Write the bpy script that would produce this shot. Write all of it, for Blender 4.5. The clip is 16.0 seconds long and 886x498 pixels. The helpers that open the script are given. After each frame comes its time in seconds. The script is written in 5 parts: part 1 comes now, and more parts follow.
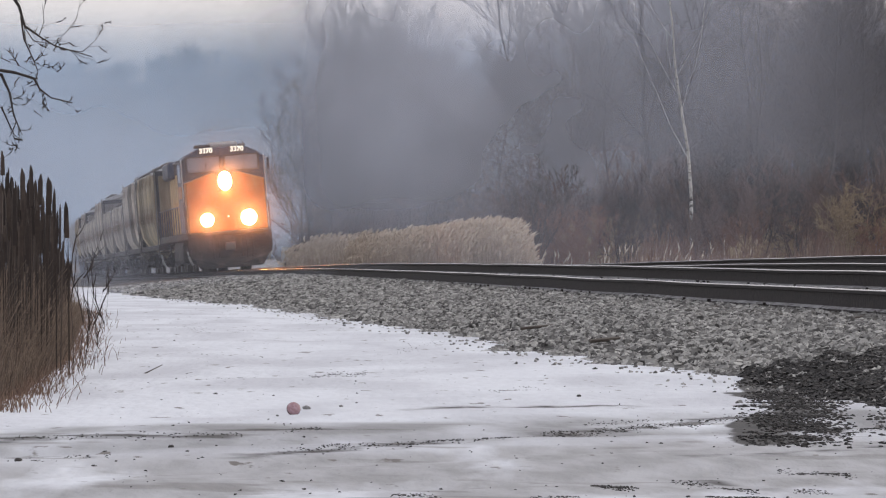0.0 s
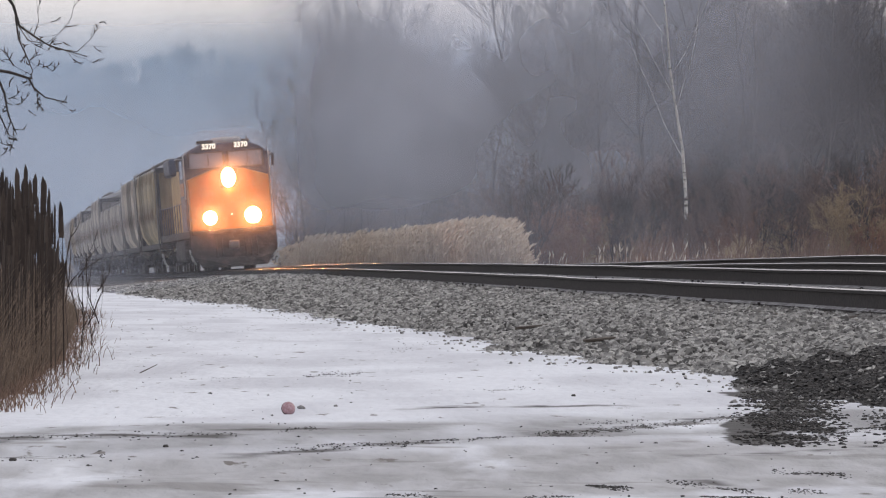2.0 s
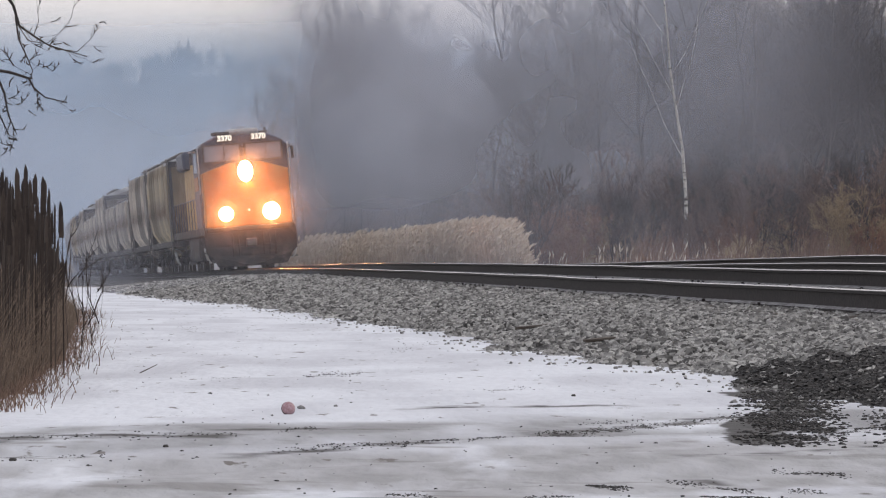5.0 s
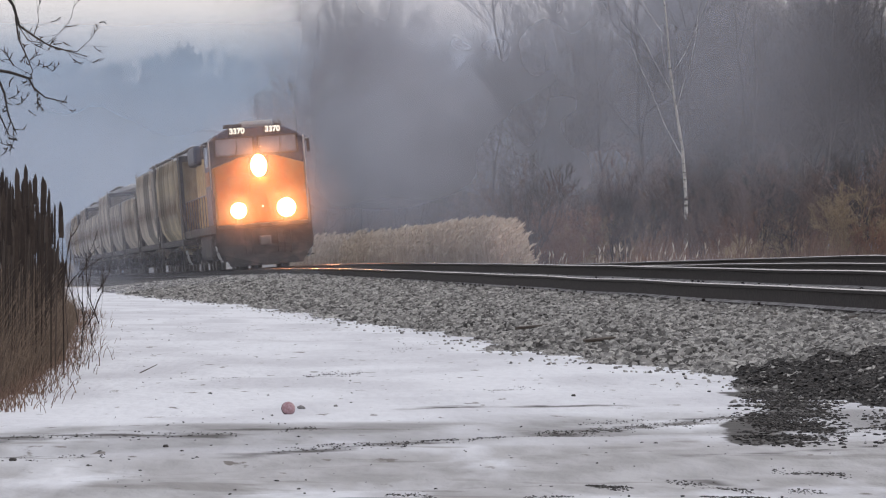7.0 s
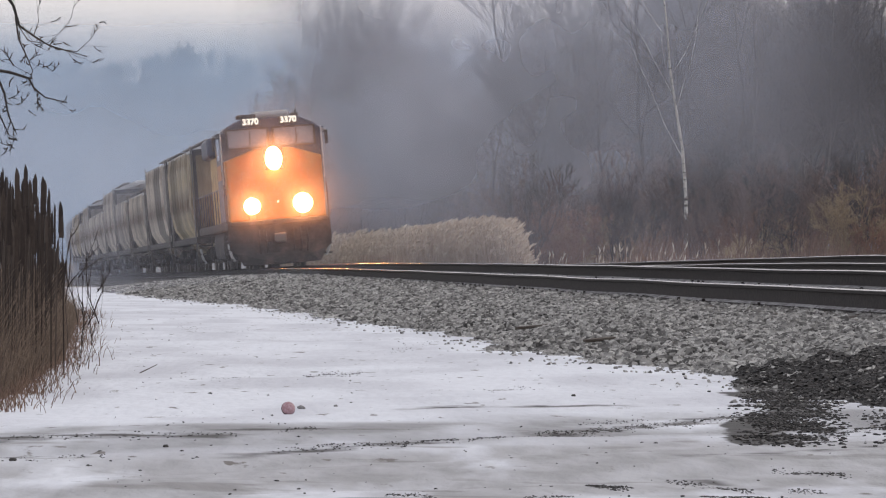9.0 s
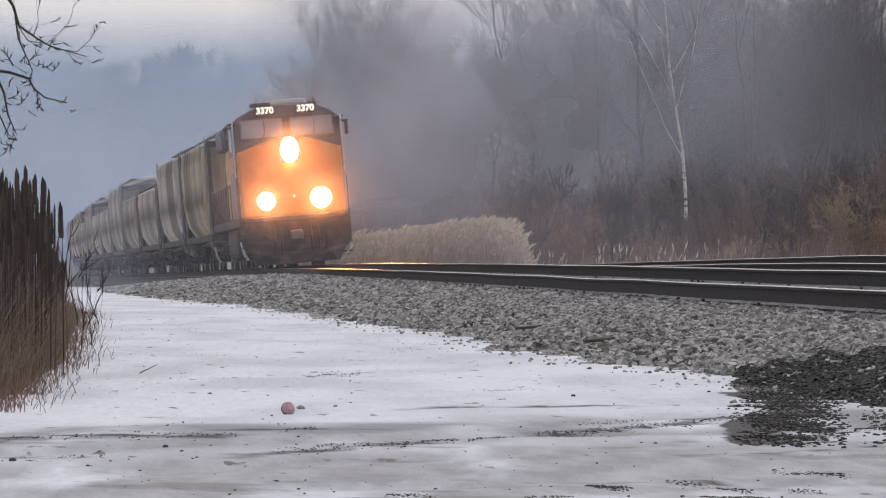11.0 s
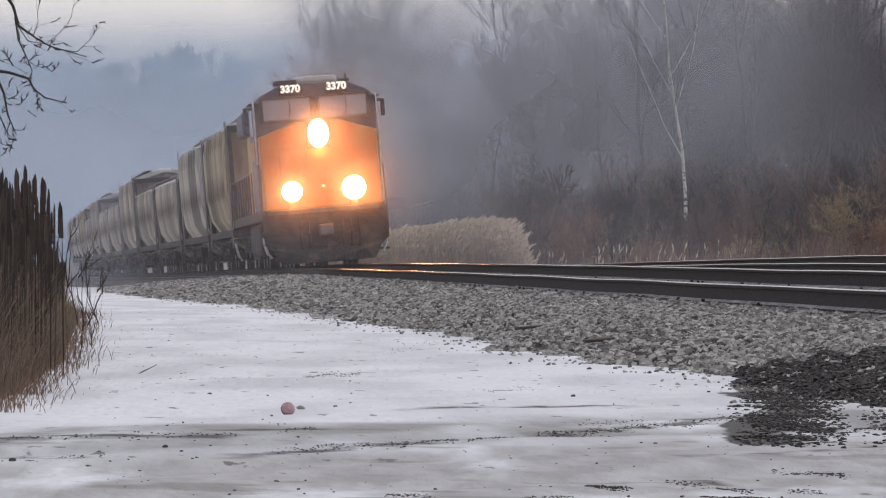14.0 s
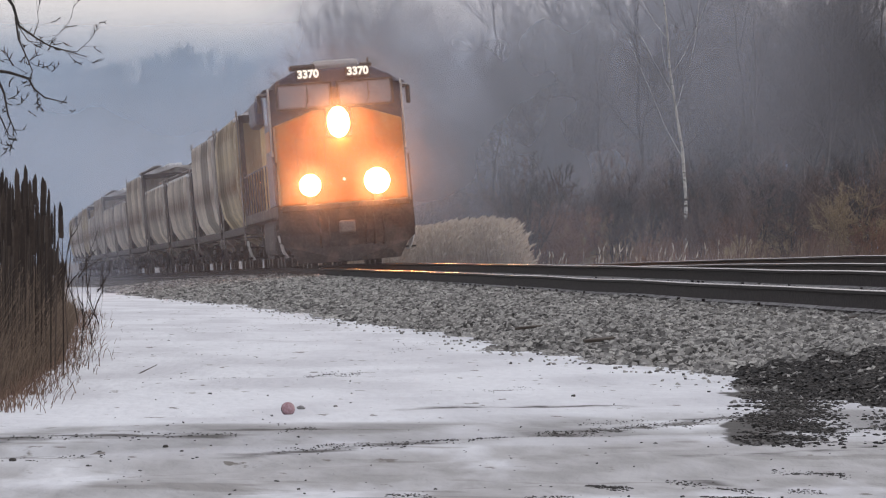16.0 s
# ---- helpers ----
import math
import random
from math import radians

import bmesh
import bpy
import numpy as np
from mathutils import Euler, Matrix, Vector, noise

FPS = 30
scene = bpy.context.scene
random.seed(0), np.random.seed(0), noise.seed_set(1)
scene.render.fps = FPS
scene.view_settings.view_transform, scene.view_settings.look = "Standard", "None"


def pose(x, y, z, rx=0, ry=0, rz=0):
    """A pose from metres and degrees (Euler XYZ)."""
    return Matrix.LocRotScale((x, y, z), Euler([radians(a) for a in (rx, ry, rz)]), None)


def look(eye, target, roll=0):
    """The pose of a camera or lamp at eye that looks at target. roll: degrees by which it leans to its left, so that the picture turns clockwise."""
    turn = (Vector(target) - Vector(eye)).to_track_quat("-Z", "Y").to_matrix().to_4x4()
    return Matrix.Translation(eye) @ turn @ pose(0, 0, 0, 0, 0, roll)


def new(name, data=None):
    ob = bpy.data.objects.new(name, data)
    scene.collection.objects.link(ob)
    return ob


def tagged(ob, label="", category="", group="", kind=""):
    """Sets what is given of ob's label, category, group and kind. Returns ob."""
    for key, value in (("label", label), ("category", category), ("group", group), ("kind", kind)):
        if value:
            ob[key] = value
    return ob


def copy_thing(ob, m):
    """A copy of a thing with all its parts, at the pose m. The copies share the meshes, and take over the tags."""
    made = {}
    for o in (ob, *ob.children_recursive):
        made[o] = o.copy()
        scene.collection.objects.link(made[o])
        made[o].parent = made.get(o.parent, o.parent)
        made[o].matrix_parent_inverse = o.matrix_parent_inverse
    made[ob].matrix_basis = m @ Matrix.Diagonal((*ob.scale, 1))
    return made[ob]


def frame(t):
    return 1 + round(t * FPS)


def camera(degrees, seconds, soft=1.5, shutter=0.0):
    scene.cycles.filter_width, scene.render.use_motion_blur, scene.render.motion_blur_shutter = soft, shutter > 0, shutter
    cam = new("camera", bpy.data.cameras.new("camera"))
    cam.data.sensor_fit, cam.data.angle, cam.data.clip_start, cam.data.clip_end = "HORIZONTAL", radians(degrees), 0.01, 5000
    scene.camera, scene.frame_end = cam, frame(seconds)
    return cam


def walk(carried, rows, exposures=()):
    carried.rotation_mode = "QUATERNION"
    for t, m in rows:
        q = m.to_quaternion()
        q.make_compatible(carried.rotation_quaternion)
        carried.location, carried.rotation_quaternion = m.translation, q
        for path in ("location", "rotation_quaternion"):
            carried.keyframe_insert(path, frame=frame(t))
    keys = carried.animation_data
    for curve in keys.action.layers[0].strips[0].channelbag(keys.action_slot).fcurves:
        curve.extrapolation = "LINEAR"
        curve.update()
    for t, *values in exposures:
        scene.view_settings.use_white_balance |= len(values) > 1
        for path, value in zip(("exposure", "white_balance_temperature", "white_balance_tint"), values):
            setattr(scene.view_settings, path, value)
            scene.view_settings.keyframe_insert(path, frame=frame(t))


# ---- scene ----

# ================= camera and its walk =================
F = 8500.0                      # focal length, for a width of 1568
EYE = 0.377                     # eye above the near rail's head
HFOV = 2 * math.degrees(math.atan(784 / F))
cam = camera(HFOV, 16.0, soft=1.2)


def aim(dx, dy=0.0):
    """Camera pose with the picture shifted by small amounts."""
    return pose(0, 0, EYE, 90 + math.degrees((-1.0 + dy) / F), 0, math.degrees(dx / F))


walk(cam, [(0.0, aim(9.5)), (0.2, aim(9.0)), (0.3, aim(-6)), (0.5, aim(-1.2)), (1.0, aim(0)),
           (2.0, aim(0, -0.5)), (9.0, aim(0, -0.5)), (13.0, aim(-0.8)), (16.0, aim(-0.3))],
     exposures=[(0.0, 0.0), (9.0, -0.02), (16.0, -0.09)])

# ================= light =================
world = bpy.data.worlds.new("overcast_sky")
scene.world = world
world.use_nodes = True
wn, wl = world.node_tree.nodes, world.node_tree.links
wn.clear()
sky = wn.new("ShaderNodeTexSky")
sky.sky_type, sky.sun_disc = "NISHITA", False
sky.sun_elevation, sky.sun_rotation = radians(20), radians(35)
sky.air_density, sky.dust_density, sky.ozone_density = 1.0, 3.0, 1.0
cloud = wn.new("ShaderNodeMixRGB")
cloud.inputs[0].default_value = 0.8
cloud.inputs[2].default_value = (6.75, 6.7, 7.3, 1)
bg = wn.new("ShaderNodeBackground")
bg.inputs[1].default_value = 0.117
wo = wn.new("ShaderNodeOutputWorld")
wl.new(sky.outputs[0], cloud.inputs[1])
wl.new(cloud.outputs[0], bg.inputs[0])
wl.new(bg.outputs[0], wo.inputs[0])
sun = new("sun", bpy.data.lights.new("sun", "SUN"))
sun.data.energy, sun.data.angle, sun.data.color = 0.7, radians(40), (1.0, 0.95, 0.9)
sun.matrix_basis = look((60, 80, 60), (0, 60, 0))
scene.cycles.transparent_max_bounces = 128

# ================= materials =================


def mat(name, rough=0.8, metal=0.0):
    m = bpy.data.materials.new(name)
    m.use_nodes = True
    b = m.node_tree.nodes["Principled BSDF"]
    b.inputs["Roughness"].default_value = rough
    b.inputs["Metallic"].default_value = metal
    return m, m.node_tree.nodes, m.node_tree.links, b


def noise_fac(n, l, scale, detail=6, lo=0.35, hi=0.65, coord="Object", stretch=None, seed=0.0):
    tc = n.new("ShaderNodeTexCoord")
    src = tc.outputs[coord]
    if stretch or seed:
        mp = n.new("ShaderNodeMapping")
        mp.inputs["Scale"].default_value = stretch or (1, 1, 1)
        mp.inputs["Location"].default_value = (seed, seed * 1.7, seed * 0.6)
        l.new(src, mp.inputs[0])
        src = mp.outputs[0]
    t = n.new("ShaderNodeTexNoise")
    t.inputs["Scale"].default_value, t.inputs["Detail"].default_value = scale, detail
    l.new(src, t.inputs["Vector"])
    r = n.new("ShaderNodeMapRange")
    r.inputs[1].default_value, r.inputs[2].default_value = lo, hi
    l.new(t.outputs[0], r.inputs[0])
    return r.outputs[0]


def mixc(n, l, fac, a, b):
    m = n.new("ShaderNodeMixRGB")
    for i, v in ((0, fac), (1, a), (2, b)):
        if isinstance(v, (int, float)):
            m.inputs[i].default_value = v
        elif isinstance(v, tuple):
            m.inputs[i].default_value = (*v, 1)
        else:
            l.new(v, m.inputs[i])
    return m.outputs[0]


def math_node(n, l, op, a, b=0.0):
    m = n.new("ShaderNodeMath")
    m.operation = op
    for i, v in ((0, a), (1, b)):
        if isinstance(v, (int, float)):
            m.inputs[i].default_value = v
        else:
            l.new(v, m.inputs[i])
    return m.outputs[0]


def bump(n, l, b, fac, strength=0.3, dist=0.01):
    k = n.new("ShaderNodeBump")
    k.inputs["Strength"].default_value, k.inputs["Distance"].default_value = strength, dist
    l.new(fac, k.inputs["Height"])
    l.new(k.outputs[0], b.inputs["Normal"])


def worn(name, c1, c2, scale=3.0, rough=0.7, metal=0.0, dirt=None, dirt_scale=0.8, dlo=0.5, dhi=0.75, stretch=None, random_value=0.0):
    """Two-tone surface with fine grain, larger stains and light relief."""
    m, n, l, b = mat(name, rough, metal)
    f = noise_fac(n, l, scale * 4, 8, stretch=stretch)
    c = mixc(n, l, f, c1, c2)
    if dirt:
        g = noise_fac(n, l, dirt_scale, 5, dlo, dhi, stretch=stretch, seed=3.1)
        c = mixc(n, l, g, c, dirt)
    if random_value:
        oi = n.new("ShaderNodeObjectInfo")
        hs = n.new("ShaderNodeHueSaturation")
        r = n.new("ShaderNodeMapRange")
        r.inputs[3].default_value, r.inputs[4].default_value = 1 - random_value, 1 + random_value
        l.new(oi.outputs["Random"], r.inputs[0])
        l.new(r.outputs[0], hs.inputs["Value"])
        l.new(c, hs.inputs["Color"])
        c = hs.outputs[0]
    l.new(c, b.inputs["Base Color"])
    bump(n, l, b, f, 0.25, 0.01)
    return m


def island(name, c1, c2, rough=0.9, hue=0.0):
    """Colour that varies from piece to piece of one mesh, with grain."""
    m, n, l, b = mat(name, rough)
    g = n.new("ShaderNodeNewGeometry")
    c = mixc(n, l, g.outputs["Random Per Island"], c1, c2)
    f = noise_fac(n, l, 30, 5)
    c = mixc(n, l, math_node(n, l, "MULTIPLY", f, 0.35), c, tuple(v * 0.55 for v in c1))
    l.new(c, b.inputs["Base Color"])
    return m


def glow(name, colour, strength):
    m = bpy.data.materials.new(name)
    m.use_nodes = True
    n, l = m.node_tree.nodes, m.node_tree.links
    n.clear()
    e, o = n.new("ShaderNodeEmission"), n.new("ShaderNodeOutputMaterial")
    e.inputs[0].default_value, e.inputs[1].default_value = (*colour, 1), strength
    l.new(e.outputs[0], o.inputs[0])
    return m


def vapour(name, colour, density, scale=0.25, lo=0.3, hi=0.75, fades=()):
    """Thin see-through film that stands in for haze, smoke or lamp bloom; density is its cover, fades are (axis, full,
    gone) in its own space.
    """
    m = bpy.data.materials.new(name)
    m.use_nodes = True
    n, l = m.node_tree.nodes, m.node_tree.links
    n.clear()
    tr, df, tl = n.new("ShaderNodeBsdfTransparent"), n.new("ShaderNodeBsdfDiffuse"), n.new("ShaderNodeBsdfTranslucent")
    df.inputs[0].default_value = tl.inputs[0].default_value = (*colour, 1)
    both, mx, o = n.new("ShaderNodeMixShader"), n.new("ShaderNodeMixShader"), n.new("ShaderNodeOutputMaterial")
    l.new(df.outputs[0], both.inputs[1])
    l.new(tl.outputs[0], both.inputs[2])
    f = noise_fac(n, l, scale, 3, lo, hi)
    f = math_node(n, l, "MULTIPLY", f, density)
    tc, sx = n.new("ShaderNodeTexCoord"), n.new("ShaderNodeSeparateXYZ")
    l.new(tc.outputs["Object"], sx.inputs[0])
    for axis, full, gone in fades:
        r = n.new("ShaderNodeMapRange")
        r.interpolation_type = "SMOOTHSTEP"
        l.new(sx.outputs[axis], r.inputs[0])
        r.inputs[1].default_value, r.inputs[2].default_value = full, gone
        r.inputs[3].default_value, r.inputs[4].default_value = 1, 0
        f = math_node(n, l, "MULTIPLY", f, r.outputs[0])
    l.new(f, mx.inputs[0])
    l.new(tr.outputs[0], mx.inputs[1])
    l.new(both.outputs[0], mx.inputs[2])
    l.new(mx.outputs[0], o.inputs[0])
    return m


# ================= mesh helpers =================


def part(name, bm, material, parent=None, label="", smooth=False):
    me = bpy.data.meshes.new(name)
    bm.normal_update()
    bm.to_mesh(me)
    bm.free()
    for m in (material if isinstance(material, (list, tuple)) else [material]):
        me.materials.append(m)
    if smooth:
        for p in me.polygons:
            p.use_smooth = True
    ob = new(name, me)
    ob.parent = parent
    if label:
        ob["label"] = label
    return ob


def again(name, ob, parent, m, label=""):
    """Another part on the same mesh."""
    o = new(name, ob.data)
    o.parent = parent
    o.matrix_basis = m
    if label:
        o["label"] = label
    return o


def raw(name, verts, faces, material, parent=None, smooth=False):
    me = bpy.data.meshes.new(name)
    me.from_pydata(verts if isinstance(verts, list) else verts.tolist(), [], faces if isinstance(faces, list) else faces.tolist())
    for m in (material if isinstance(material, (list, tuple)) else [material]):
        me.materials.append(m)
    if smooth:
        me.polygons.foreach_set("use_smooth", [True] * len(me.polygons))
    ob = new(name, me)
    ob.parent = parent
    return ob


def box(bm, x0, x1, y0, y1, z0, z1, bev=0.0, m=None):
    r = bmesh.ops.create_cube(bm, size=1)
    t = Matrix.Translation(((x0 + x1) / 2, (y0 + y1) / 2, (z0 + z1) / 2)) @ Matrix.Diagonal((x1 - x0, y1 - y0, z1 - z0, 1))
    bmesh.ops.transform(bm, matrix=(m @ t) if m else t, verts=r["verts"])
    if bev:
        es = list({e for v in r["verts"] for e in v.link_edges})
        bmesh.ops.bevel(bm, geom=es, offset=bev, segments=2, profile=0.5, affect="EDGES")
    return bm


def cyl(bm, a, b, r0, r1=None, seg=12):
    a, b = Vector(a), Vector(b)
    r = bmesh.ops.create_cone(bm, cap_ends=True, segments=seg, radius1=r0, radius2=r0 if r1 is None else r1, depth=(b - a).length)
    q = (b - a).to_track_quat("Z", "Y").to_matrix().to_4x4()
    bmesh.ops.transform(bm, matrix=Matrix.Translation((a + b) / 2) @ q, verts=r["verts"])
    return bm


def prism(bm, outline, y0, y1):
    """Outline of (x, z) pairs, drawn out along y."""
    a = [bm.verts.new((x, y0, z)) for x, z in outline]
    b = [bm.verts.new((x, y1, z)) for x, z in outline]
    k = len(outline)
    bm.faces.new(a)
    bm.faces.new(b[::-1])
    for i in range(k):
        bm.faces.new((a[i], b[i], b[(i + 1) % k], a[(i + 1) % k]))
    bmesh.ops.recalc_face_normals(bm, faces=bm.faces[:])
    return bm


def rod(bm, pts, r, seg=6):
    for a, b in zip(pts[:-1], pts[1:]):
        cyl(bm, a, b, r, seg=seg)
    return bm


# ================= the line of the track =================
_c = np.array([1.360249e-10, -9.533029e-08, 2.2107e-05, -0.002086773, -0.01255301, 6.774432])   # bend of the near track's centre line
_d = np.polyder(_c)


LINE_Y = np.arange(0, 700, 0.5)
LINE_S = np.where(LINE_Y < 165, np.polyval(_d, np.clip(LINE_Y, 30, 165)),
                  np.interp(LINE_Y, [165, 185, 205, 240, 320, 420], [-0.104, -0.109, -0.107, -0.100, -0.090, -0.085]))
_x30 = float(np.polyval(_c, 30))
LINE_X = np.concatenate([[0], np.cumsum((LINE_S[1:] + LINE_S[:-1]) * 0.25)])
LINE_X += _x30 - np.interp(30, LINE_Y, LINE_X)


def line_x(y):
    """Centre of the near track at distance y, straight on beyond the ends."""
    if y < 0:
        return float(LINE_X[0] + LINE_S[0] * y)
    if y > 699:
        return float(LINE_X[-1] + LINE_S[-1] * (y - 699))
    return float(np.interp(y, LINE_Y, LINE_X))


def slope_x(y):
    return float(np.interp(y, LINE_Y, LINE_S))


DIP_Y = [0, 40, 75, 108, 143, 174, 200, 240, 300, 400, 5000]
DIP_Z = [0.05, 0.045, 0.02, -0.06, -0.24, -0.46, -0.66, -0.95, -1.3, -1.7, -1.7]


def rail_z(y):
    return float(np.mean([np.interp(y + o, DIP_Y, DIP_Z) for o in (-12, -6, 0, 6, 12)]))


BANK = math.radians(4.4)


def far_drop(y):
    """How far the far track lies under the near one's slope."""
    return float(np.interp(y, [55, 70, 100, 140], [0.15, 0.19, 0.33, 0.45]))


def on_track(y, across=0.0, up=0.0, shift=0.0):
    """A point at distance y: across from the centre and up from the rail heads, on the banked track (shift: the next track)."""
    s = slope_x(y)
    n = math.hypot(1, s)
    px, py = 1 / n, -s / n                     # to the right, square to the line
    lower = far_drop(y) if shift else 0.0
    a = (across + shift + 0.75) * math.cos(BANK) - up * math.sin(BANK) - 0.75
    z = (across + shift + 0.75) * math.sin(BANK) + up * math.cos(BANK) - lower
    return Vector((line_x(y) + px * a, y + py * a, rail_z(y) + z))


ARC_Y = np.arange(20, 690, 0.5)
_ax = np.array([line_x(y) for y in ARC_Y])
ARC_S = np.concatenate([[0], np.cumsum(np.hypot(np.diff(ARC_Y), np.diff(_ax)))])


def arc(y):
    return float(np.interp(y, ARC_Y, ARC_S))


def arc_y(s):
    return float(np.interp(s, ARC_S, ARC_Y))


def car_pose(s_front, length):
    """Pose of a vehicle whose front is at arc length s_front; it rides on two trucks."""
    ya, yb = arc_y(s_front + 0.15 * length), arc_y(s_front + 0.85 * length)
    a, b = on_track(ya), on_track(yb)
    v = (a - b).normalized()
    x = Vector((-v.y, v.x, 0)).normalized()
    x = (x * math.cos(BANK) + Vector((0, 0, math.sin(BANK)))).normalized()
    yb_ = -v
    z = x.cross(yb_).normalized()
    x = yb_.cross(z).normalized()
    o = a + v * 0.15 * length
    return Matrix(((x.x, yb_.x, z.x, o.x), (x.y, yb_.y, z.y, o.y), (x.z, yb_.z, z.z, o.z), (0, 0, 0, 1)))

# ================= surface library =================
M_RAIL = worn("rail_rust", (0.024, 0.02, 0.02), (0.05, 0.04, 0.036), 6, 0.75, 0.3)
M_HEAD, _n, _l, _b = mat("rail_polished", 0.11, 1.0)
_l.new(mixc(_n, _l, noise_fac(_n, _l, 6, 6), (0.50, 0.46, 0.42), (0.32, 0.28, 0.25)), _b.inputs["Base Color"])
bump(_n, _l, _b, noise_fac(_n, _l, 1.6, 3, 0.2, 0.8), 0.5, 0.004)
M_FLANGE = worn("dusty_rail_foot", (0.10, 0.09, 0.085), (0.44, 0.43, 0.43), 3, 0.9)
M_TIE = worn("old_sleeper", (0.07, 0.055, 0.045), (0.14, 0.12, 0.1), 4, 0.95, stretch=(0.3, 3, 3))
M_BED = worn("ballast_bed", (0.04, 0.037, 0.035), (0.10, 0.092, 0.085), 9, 0.95, dirt=(0.06, 0.055, 0.05), dirt_scale=2.0)
M_STONE = island("ballast_stone", (0.075, 0.07, 0.066), (0.60, 0.58, 0.54), 0.9)
M_CLOD = island("frozen_mud", (0.014, 0.013, 0.013), (0.07, 0.062, 0.056), 0.8)
M_BLUE = worn("dark_blue_paint", (0.030, 0.040, 0.075), (0.05, 0.06, 0.10), 3, 0.45, dirt=(0.10, 0.085, 0.075), dirt_scale=1.2)
M_YEL = worn("golden_paint", (0.38, 0.12, 0.008), (0.45, 0.15, 0.011), 3, 0.45, dirt=(0.40, 0.22, 0.07), dirt_scale=1.4)
M_HOOD = worn("faded_golden_paint", (0.46, 0.30, 0.10), (0.58, 0.42, 0.20), 3, 0.6, dirt=(0.22, 0.15, 0.09), dirt_scale=1.6)
M_BLACK = worn("grimy_black", (0.035, 0.031, 0.03), (0.075, 0.066, 0.06), 5, 0.8, dirt=(0.15, 0.12, 0.10), dirt_scale=2)
M_WHITE = worn("white_edge_paint", (0.72, 0.72, 0.7), (0.5, 0.5, 0.48), 8, 0.6)
M_RAILING = worn("pale_railing_paint", (0.5, 0.5, 0.5), (0.36, 0.36, 0.35), 8, 0.55)
M_GLASS, _n, _l, _b = mat("cab_glass", 0.08, 0.25)
_b.inputs["Base Color"].default_value = (0.25, 0.25, 0.28, 1)
_b.inputs["Specular IOR Level"].default_value = 0.9
M_STEEL = worn("worn_steel", (0.16, 0.14, 0.13), (0.3, 0.27, 0.25), 6, 0.5, 0.8)
M_LAMP = glow("lit_lamp_glass", (1.0, 0.36, 0.11), 122.0)
M_DIGIT = glow("lit_number_glass", (1.0, 0.90, 0.78), 1.3)
M_SMALL = glow("small_lit_glass", (1.0, 0.7, 0.5), 2.5)
M_BARK = worn("grey_bark", (0.058, 0.051, 0.048), (0.11, 0.097, 0.09), 5, 0.95, stretch=(4, 4, 0.6), random_value=0.3)
M_TWIG = worn("twig_bark", (0.05, 0.042, 0.039), (0.09, 0.076, 0.07), 3, 0.95, random_value=0.3)
M_NEAR_TWIG = worn("dark_twig_bark", (0.028, 0.022, 0.02), (0.06, 0.05, 0.045), 9, 0.9)
M_BIRCH, _n, _l, _b = mat("birch_bark", 0.85)
_f = noise_fac(_n, _l, 3.0, 5, 0.56, 0.64, stretch=(1.2, 1.2, 4.5))
_l.new(mixc(_n, _l, _f, (0.66, 0.64, 0.60), (0.08, 0.07, 0.065)), _b.inputs["Base Color"])
M_REED = island("dry_reed", (0.56, 0.45, 0.34), (0.78, 0.66, 0.52), 0.9)
M_REED_STEM = island("dry_reed_stem", (0.42, 0.33, 0.25), (0.64, 0.54, 0.43), 0.9)
M_RUST_GRASS = island("rusty_grass", (0.15, 0.095, 0.07), (0.32, 0.21, 0.15), 0.9)
M_CATTAIL = island("dark_cattail", (0.028, 0.02, 0.017), (0.08, 0.058, 0.045), 0.95)
M_STALK = island("brown_stalk", (0.12, 0.088, 0.066), (0.30, 0.22, 0.16), 0.95)

# snow with slush, wheel ruts and soiled lanes
M_SNOW, _n, _l, _b = mat("old_snow", 0.72)
_tc, _sx = _n.new("ShaderNodeTexCoord"), _n.new("ShaderNodeSeparateXYZ")
_l.new(_tc.outputs["Object"], _sx.inputs[0])


def _band(lo, hi, soft):
    """A lane across the ground between two distances, with soft uneven borders."""
    w = noise_fac(_n, _l, 0.5, 4, 0.0, 1.0)
    y = math_node(_n, _l, "ADD", _sx.outputs[1], math_node(_n, _l, "MULTIPLY", math_node(_n, _l, "SUBTRACT", w, 0.5), 2.6))
    y = math_node(_n, _l, "ADD", y, math_node(_n, _l, "MULTIPLY", _sx.outputs[0], -0.9))
    a, b = _n.new("ShaderNodeMapRange"), _n.new("ShaderNodeMapRange")
    for r, p, q in ((a, lo - soft, lo + soft), (b, hi + soft, hi - soft)):
        r.interpolation_type = "SMOOTHSTEP"
        r.inputs[1].default_value, r.inputs[2].default_value = p, q
        _l.new(y, r.inputs[0])
    return math_node(_n, _l, "MULTIPLY", a.outputs[0], b.outputs[0])


_fine = noise_fac(_n, _l, 12, 8, 0.3, 0.7, stretch=(1, 0.3, 1))
_big = noise_fac(_n, _l, 1.1, 6, 0.40, 0.62, stretch=(1, 0.3, 1), seed=5)
_c0 = mixc(_n, _l, _big, (0.79, 0.81, 0.85), (0.62, 0.63, 0.67))
_c0 = mixc(_n, _l, math_node(_n, _l, "MULTIPLY", _fine, 0.25), _c0, (0.55, 0.55, 0.58))
_slush = math_node(_n, _l, "MULTIPLY", _band(21.6, 24.6, 0.8), noise_fac(_n, _l, 1.6, 8, 0.28, 0.56, stretch=(1, 0.28, 1), seed=2))
_c0 = mixc(_n, _l, math_node(_n, _l, "MULTIPLY", _slush, 0.92), _c0, (0.25, 0.247, 0.25))
